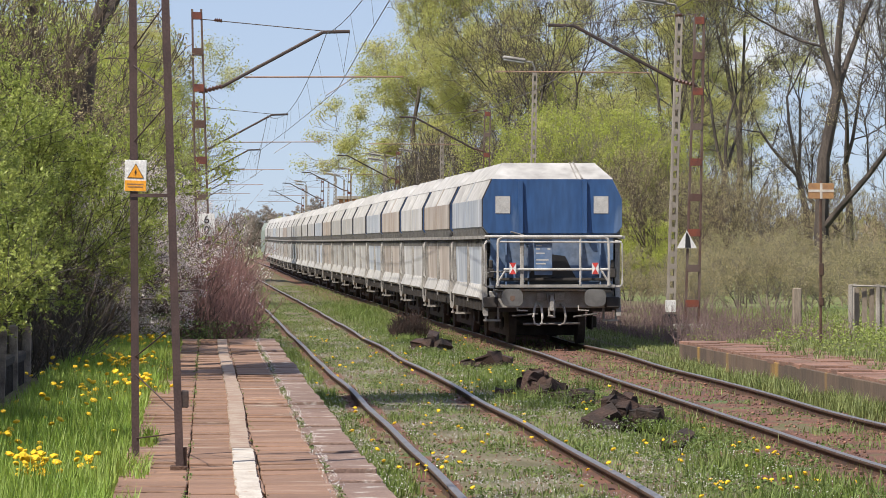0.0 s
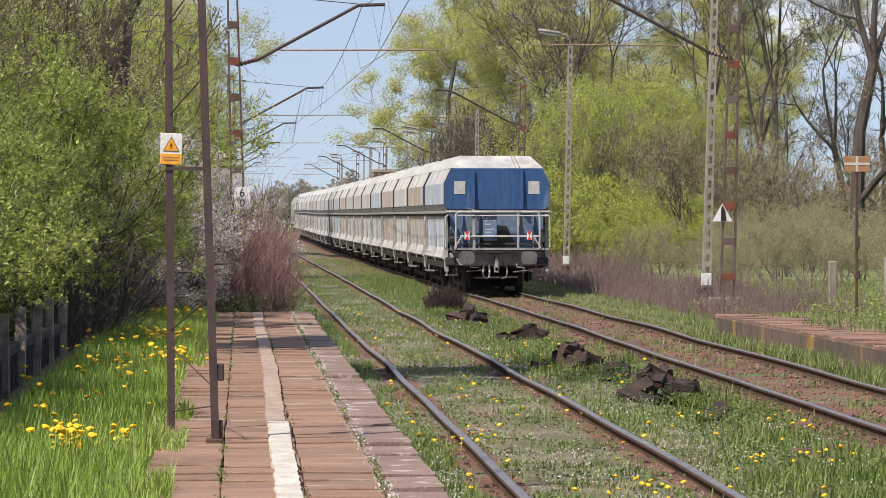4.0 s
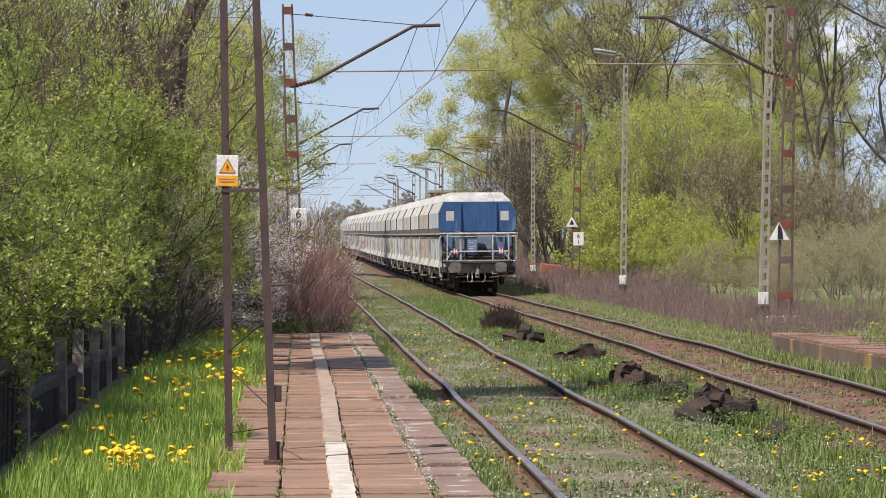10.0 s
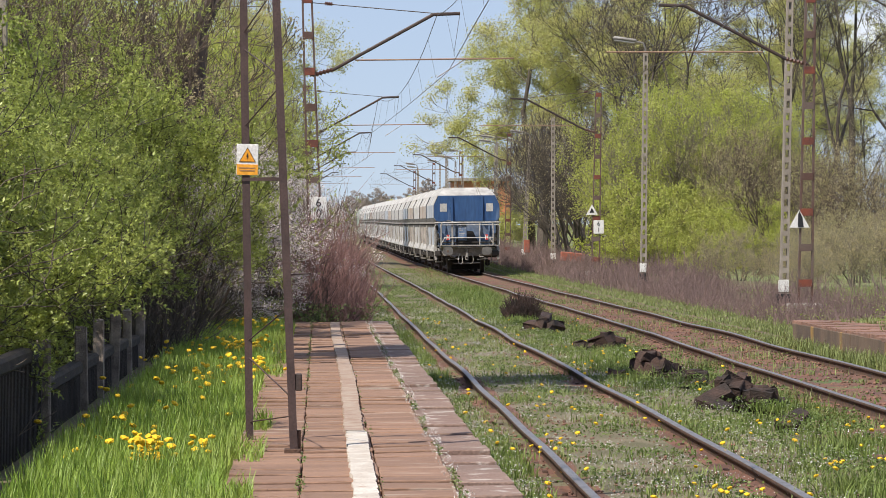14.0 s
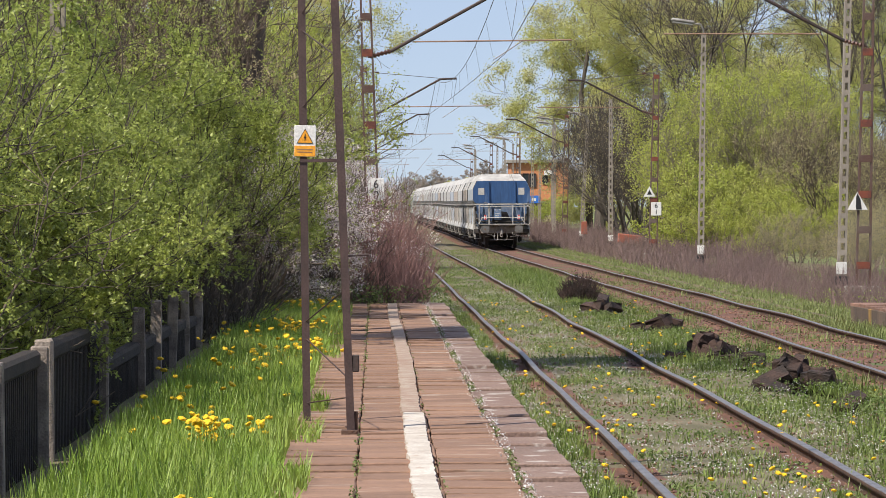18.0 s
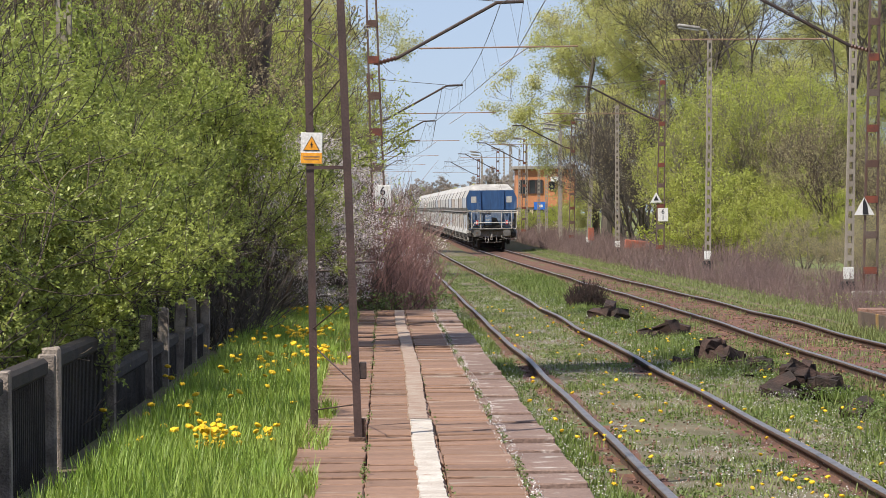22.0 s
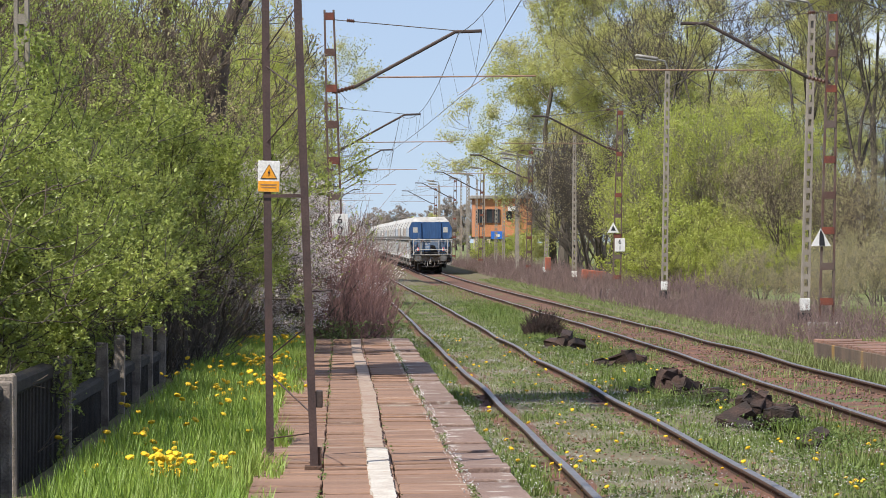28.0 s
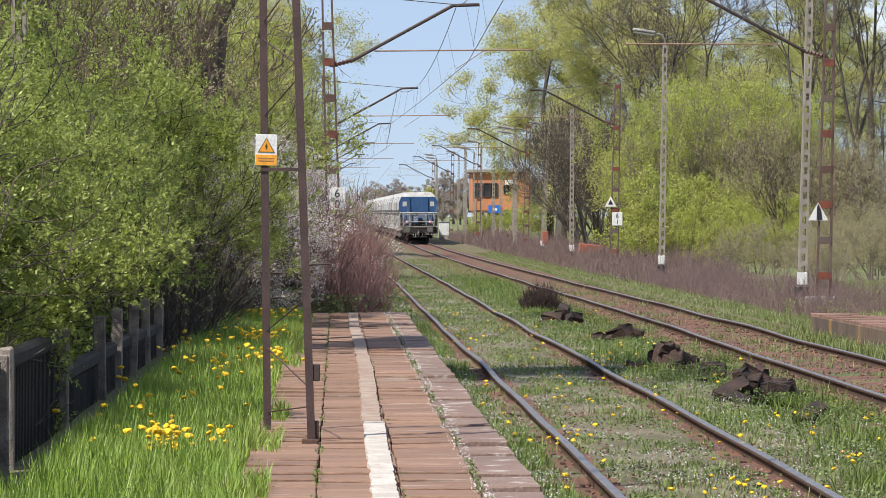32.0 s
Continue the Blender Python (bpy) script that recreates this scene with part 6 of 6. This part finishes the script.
def grass(name, label, x0, x1, y0, y1, n, h, w, material, seed, lean=0.35, zf=ground_z, keep=None):
    rng = np.random.default_rng(seed)
    # denser towards the near end
    y = y0 + (y1 - y0) * rng.random(n) ** 1.35
    x = rng.uniform(x0, x1, n)
    k = np.array([noise.noise(Vector((a * 0.9, b * 0.6, seed))) for a, b in zip(x, y)])
    off = np.array([min(abs(abs(a - near_x(b)) - 0.753), abs(abs(a - far_x(b)) - 0.753)) for a, b in zip(x, y)])
    ok = (k > (-0.9 if keep is None else keep)) & ((off > 0.14) | (rng.random(n) < 0.1))
    x, y = x[ok], y[ok]
    b = np.stack([x, y, [zf(p, q) - 0.01 for p, q in zip(x, y)]], 1)
    return tagged(put(name, mesh_np(name, *blades(b, h, w, rng, lean), material)), label, "grass", kind="stuff")


def near_bed(x, y):
    return rise(y) - 0.105 + rb(x - near_x(y), y, 1.0)


def far_bed(x, y):
    return rise(y) + FAR_Z - 0.125 + rb(x - far_x(y), y, 5.0)


grass("grass", "lush spring grass between fence and platform", -1.90, -0.55, 15.5, 62, 46000, 0.26, 0.011, M_GRASS, 51)
grass("grass", "grass edge creeping on to the platform", -0.75, -0.40, 16, 62, 8000, 0.15, 0.010, M_GRASS, 52, 0.6, lambda x, y: PLAT_Z - 0.04, 0.05)
grass("grass", "thin weeds between the platform rails", 1.2, 4.5, 20, 75, 34000, 0.07, 0.014, M_GRASS_DRY, 53, 0.7, near_bed, 0.05)
grass("grass", "green weeds between the tracks", 3.6, 5.4, 24, 95, 40000, 0.11, 0.010, M_GRASS_TRACK, 54, 0.5, lambda x, y: max(near_bed(x, y), far_bed(x, y)) - 0.03, 0.20)
grass("grass", "weeds in the ballast", 5.6, 8.7, 28, 110, 12000, 0.12, 0.014, M_GRASS_DRY, 55, 0.5, far_bed, 0.22)
grass("grass", "tall grass before the old platform", 8.2, 8.72, 40, 58, 5000, 0.26, 0.014, M_GRASS_DRY, 56, 0.4, far_bed, 0.1)
grass("grass", "grass behind the old platform", 10.1, 18, 42, 105, 52000, 0.11, 0.013, M_GRASS_DRY, 57)
grass("grass", "green strip along the track", 8.4, 10.2, 68, 220, 30000, 0.09, 0.014, M_GRASS_DRY, 58, 0.5, lambda x, y: ground_z(x, y))


def dandelions(label, n, x0, x1, y0, y1, zf, seed, h, spots=(), size=0.032):
    rng = random.Random(seed)
    root = thing("dandelions", label, "flowers", kind="stuff")
    bm = bmesh.new()
    places = [(rng.uniform(x0, x1), y0 + (y1 - y0) * rng.random() ** 1.3) for _ in range(n)]
    for cx, cy, cnt, s in spots:
        places += [(rng.gauss(cx, s), rng.gauss(cy, s * 2.5)) for _ in range(cnt)]
    for x, y in places:
        z = zf(x, y) + h * rng.uniform(0.5, 1.15)
        r = rng.uniform(0.6, 1.0) * size
        bmesh.ops.create_icosphere(bm, subdivisions=1, radius=r, matrix=Matrix.LocRotScale((x, y, z), Euler((rng.uniform(-.6, .6), rng.uniform(-.6, .6), 0)), (1, 1, 0.5)))
    part("flower_heads", bm, M_DANDELION, root)
    return root


dandelions("yellow dandelions in the grass", 70, -2.2, -0.6, 26, 62, ground_z, 61, 0.27, ((-1.05, 17.4, 9, 0.13), (-1.17, 24.5, 46, 0.075), (-0.80, 24.6, 9, 0.09), (-1.62, 24.8, 2, 0.1), (-0.95, 47, 70, 0.22), (-0.72, 40, 60, 0.16), (-1.25, 38, 20, 0.2), (-1.0, 58, 60, 0.3), (-1.5, 44, 16, 0.2)), 0.040)
dandelions("yellow dandelions among the weeds", 200, 1.25, 5.6, 21, 80, lambda x, y: near_bed(min(x, 4.3), y), 62, 0.09, ((2.9, 26, 16, 0.3), (3.0, 23.5, 12, 0.3), (4.5, 30, 10, 0.3), (2.0, 33, 8, 0.3)))

# ---- loose stones of the beds ----


def stones(name, label, line, x0, x1, y0, y1, n, size, zf, seed, material):
    rng = np.random.default_rng(seed)
    y = y0 + (y1 - y0) * rng.random(n) ** 1.3
    x = np.array([line(q) for q in y]) + rng.uniform(x0, x1, n)
    c = np.stack([x, y, [zf(p, q) for p, q in zip(x, y)]], 1)
    o = np.array([(1, 0, 0), (-1, 0, 0), (0, 1, 0), (0, -1, 0), (0, 0, 1), (0, 0, -1)], float)
    s = size * rng.uniform(0.5, 1.4, (n, 1, 1))
    v = c[:, None, :] + o[None] * s * rng.uniform(0.55, 1.2, (n, 6, 1)) * np.array([1, 1, 0.75])
    f = np.array([(0, 2, 4), (2, 1, 4), (1, 3, 4), (3, 0, 4), (2, 0, 5), (1, 2, 5), (3, 1, 5), (0, 3, 5)])
    return tagged(put(name, mesh_np(name, v.reshape(-1, 3), (f[None] + (np.arange(n) * 6)[:, None, None]).reshape(-1, 3), material)), label, "gravel", kind="stuff")




def low_leaves(name, label, n, line, x0, x1, y0, y1, zf, h, size, material, seed, keep, up=1.5, bias=1.3):
    """Rosettes and small flowers, kept where a broad noise is high."""
    rng = np.random.default_rng(seed)
    y = y0 + (y1 - y0) * rng.random(n) ** bias
    x = np.array([line(q) for q in y]) + rng.uniform(x0, x1, n)
    k = np.array([noise.noise(Vector((a * 1.3, b * 0.8, seed))) + 0.4 * noise.noise(Vector((a * 5, b * 4, seed))) for a, b in zip(x, y)])
    off = np.array([min(abs(abs(a - near_x(b)) - 0.753), abs(abs(a - far_x(b)) - 0.753)) for a, b in zip(x, y)])
    ok = (k > keep) & ((off > 0.15) | (rng.random(n) < 0.08))
    x, y = x[ok], y[ok]
    c = np.stack([x, y, [zf(p, q) for p, q in zip(x, y)]], 1)
    c[:, 2] += rng.uniform(0.1, 1.0, len(x)) * h
    return tagged(put(name, mesh_np(name, *quads(c, size, rng, aspect=0.7, up=up), material)), label, "weeds", kind="stuff")


def grass_tufts(label, n, line, x0, x1, y0, y1, zf, h, w, material, seed, per=26, spread=0.10):
    """Separate tufts of longer blades, each fanning out from one foot."""
    rng = np.random.default_rng(seed)
    y = y0 + (y1 - y0) * rng.random(n) ** 1.3
    x = np.array([line(q) for q in y]) + rng.uniform(x0, x1, n)
    off = np.array([min(abs(abs(a - near_x(b)) - 0.753), abs(abs(a - far_x(b)) - 0.753)) for a, b in zip(x, y)])
    x, y = x[off > 0.13], y[off > 0.13]
    z = np.array([zf(p, q) - 0.01 for p, q in zip(x, y)])
    k = np.repeat(np.arange(len(x)), per)
    size = rng.uniform(0.5, 1.3, len(x))[k]
    b = np.stack([x[k] + rng.normal(0, spread, len(k)) * size, y[k] + rng.normal(0, spread, len(k)) * size, z[k]], 1)
    return tagged(put("grass_tufts", mesh_np("grass_tufts", *blades(b, h * size, w, rng, 0.6), material)), label, "grass", kind="stuff")


mid = lambda y: near_x(y) + 2.0
mixed_bed = lambda x, y: max(near_bed(x, y), far_bed(x, y) + 0.02)
low_leaves("weeds", "low broad-leaved weeds of the platform track", 110000, near_x, -1.4, 1.8, 20, 130, near_bed, 0.06, 0.030, M_WEEDLEAF, 81, 0.08)
low_leaves("weeds", "thick green weeds between the tracks", 80000, mid, -0.6, 0.9, 24, 130, mixed_bed, 0.11, 0.030, M_WEEDLEAF, 82, 0.10)
low_leaves("weeds", "scattered weeds in the ballast", 22000, far_x, -1.5, 1.5, 28, 130, far_bed, 0.09, 0.036, M_WEEDLEAF, 83, 0.14)
low_leaves("flowers", "tiny white flowers on the overgrown bed", 70000, near_x, -1.4, 2.6, 20, 90, near_bed, 0.08, 0.012, M_WHITE, 84, -0.02)
grass_tufts("green grass tufts along the platform track", 190, near_x, -1.25, 1.6, 20, 110, near_bed, 0.11, 0.009, M_GRASS_TRACK, 91, per=50, spread=0.13)
grass_tufts("tall green tufts between the tracks", 150, mid, -0.8, 0.75, 24, 120, mixed_bed, 0.17, 0.010, M_GRASS_TRACK, 92, per=130, spread=0.17)
grass_tufts("grass tufts in the ballast of the busy track", 130, far_x, -1.7, 1.5, 30, 130, far_bed, 0.12, 0.012, M_GRASS_DRY, 93)
grass_tufts("long grass at the foot of the old platform", 160, lambda y: 8.6, -0.3, 0.12, 36, 68, far_bed, 0.2, 0.014, M_GRASS_DRY, 94, per=50, spread=0.12)
grass_tufts("grass tufts on the old platform", 70, lambda y: 9.6, -0.2, 0.9, 40, 67, lambda x, y: 0.20, 0.12, 0.014, M_GRASS_DRY, 95)
plat_line = lambda y: 0.0
low_leaves("weeds", "leafy green weeds at the platform end", 5000, plat_line, -1.6, 1.3, 62.6, 64.6, ground_z, 0.55, 0.045, M_WEEDLEAF, 88, -0.1)
meadow_z = lambda x, y: ground_z(x, y)
low_leaves("weeds", "bright leafy weeds behind the old platform", 26000, lambda y: 11.2, -1.2, 4.5, 50, 84, meadow_z, 0.32, 0.05, M_MEADOWLEAF, 89, 0.06, bias=0.9)
plat_z = lambda x, y: PLAT_Z - 0.01
for jx, nn_, hh_ in ((SX3, 4200, 0.05), (SX1, 1800, 0.07), (SX2, 350, 0.03), (1.20, 3000, -0.1)):
    low_leaves("weeds", "weeds growing in the slab joints", nn_, plat_line, jx - 0.028, jx + 0.028, 18, 62, plat_z, hh_, 0.018, M_WEEDLEAF, 85 + nn_, 0.05)
low_leaves("flowers", "tiny white flowers in the slab joints", 3000, plat_line, SX3 - 0.06, SX3 + 0.06, 18, 62, plat_z, 0.05, 0.012, M_WHITE, 86, -0.1)
low_leaves("flowers", "tiny white flowers beside the platform edge", 2600, plat_line, 1.2, 1.6, 19, 60, near_bed, 0.16, 0.013, M_WHITE, 87, -0.1)
grass("grass", "grass tuft strip beside the platform edge", 1.2, 1.75, 17, 70, 13000, 0.12, 0.010, M_GRASS_TRACK, 59, 0.5, near_bed, -0.1)
grass("grass", "grass between the far rails", 1.0, 5.5, 70, 180, 34000, 0.08, 0.014, M_GRASS_DRY, 60, 0.5, lambda x, y: near_bed(x, y), -0.1)

stones("ballast_stones", "rust-brown ballast stones of the busy track", far_x, -1.8, 1.5, 28, 110, 8000, 0.026, far_bed, 71, M_STONE)
stones("gravel", "small stones of the overgrown track", near_x, -1.2, 1.6, 20, 70, 3800, 0.017, near_bed, 72, M_STONE)

slabs()
old_pavers()


# ---- the train rolls away ----
def motions():
    times = [0, 4, 8, 12, 16, 20, 24, 28, 32]
    for i, wg in enumerate(WAGONS):
        walk(wg, [(t, on_track(TRAIN_Y0 + TRAIN_V * t + i * WL, WL)) for t in times])
    walk(loco, [(t, on_track(TRAIN_Y0 + TRAIN_V * t + N_WAGONS * WL, 16)) for t in times])
    turns = [(k / 10, math.degrees(TRAIN_V * k / 10 / 0.46)) for k in range(321)]
    for part_ob in WAGONS[0].children:
        if part_ob.name.startswith("wheelset"):
            y, z = part_ob.location.y, part_ob.location.z
            walk(part_ob, [(t, pose(0, y, z, -a, 0, 0)) for t, a in turns])


motions()
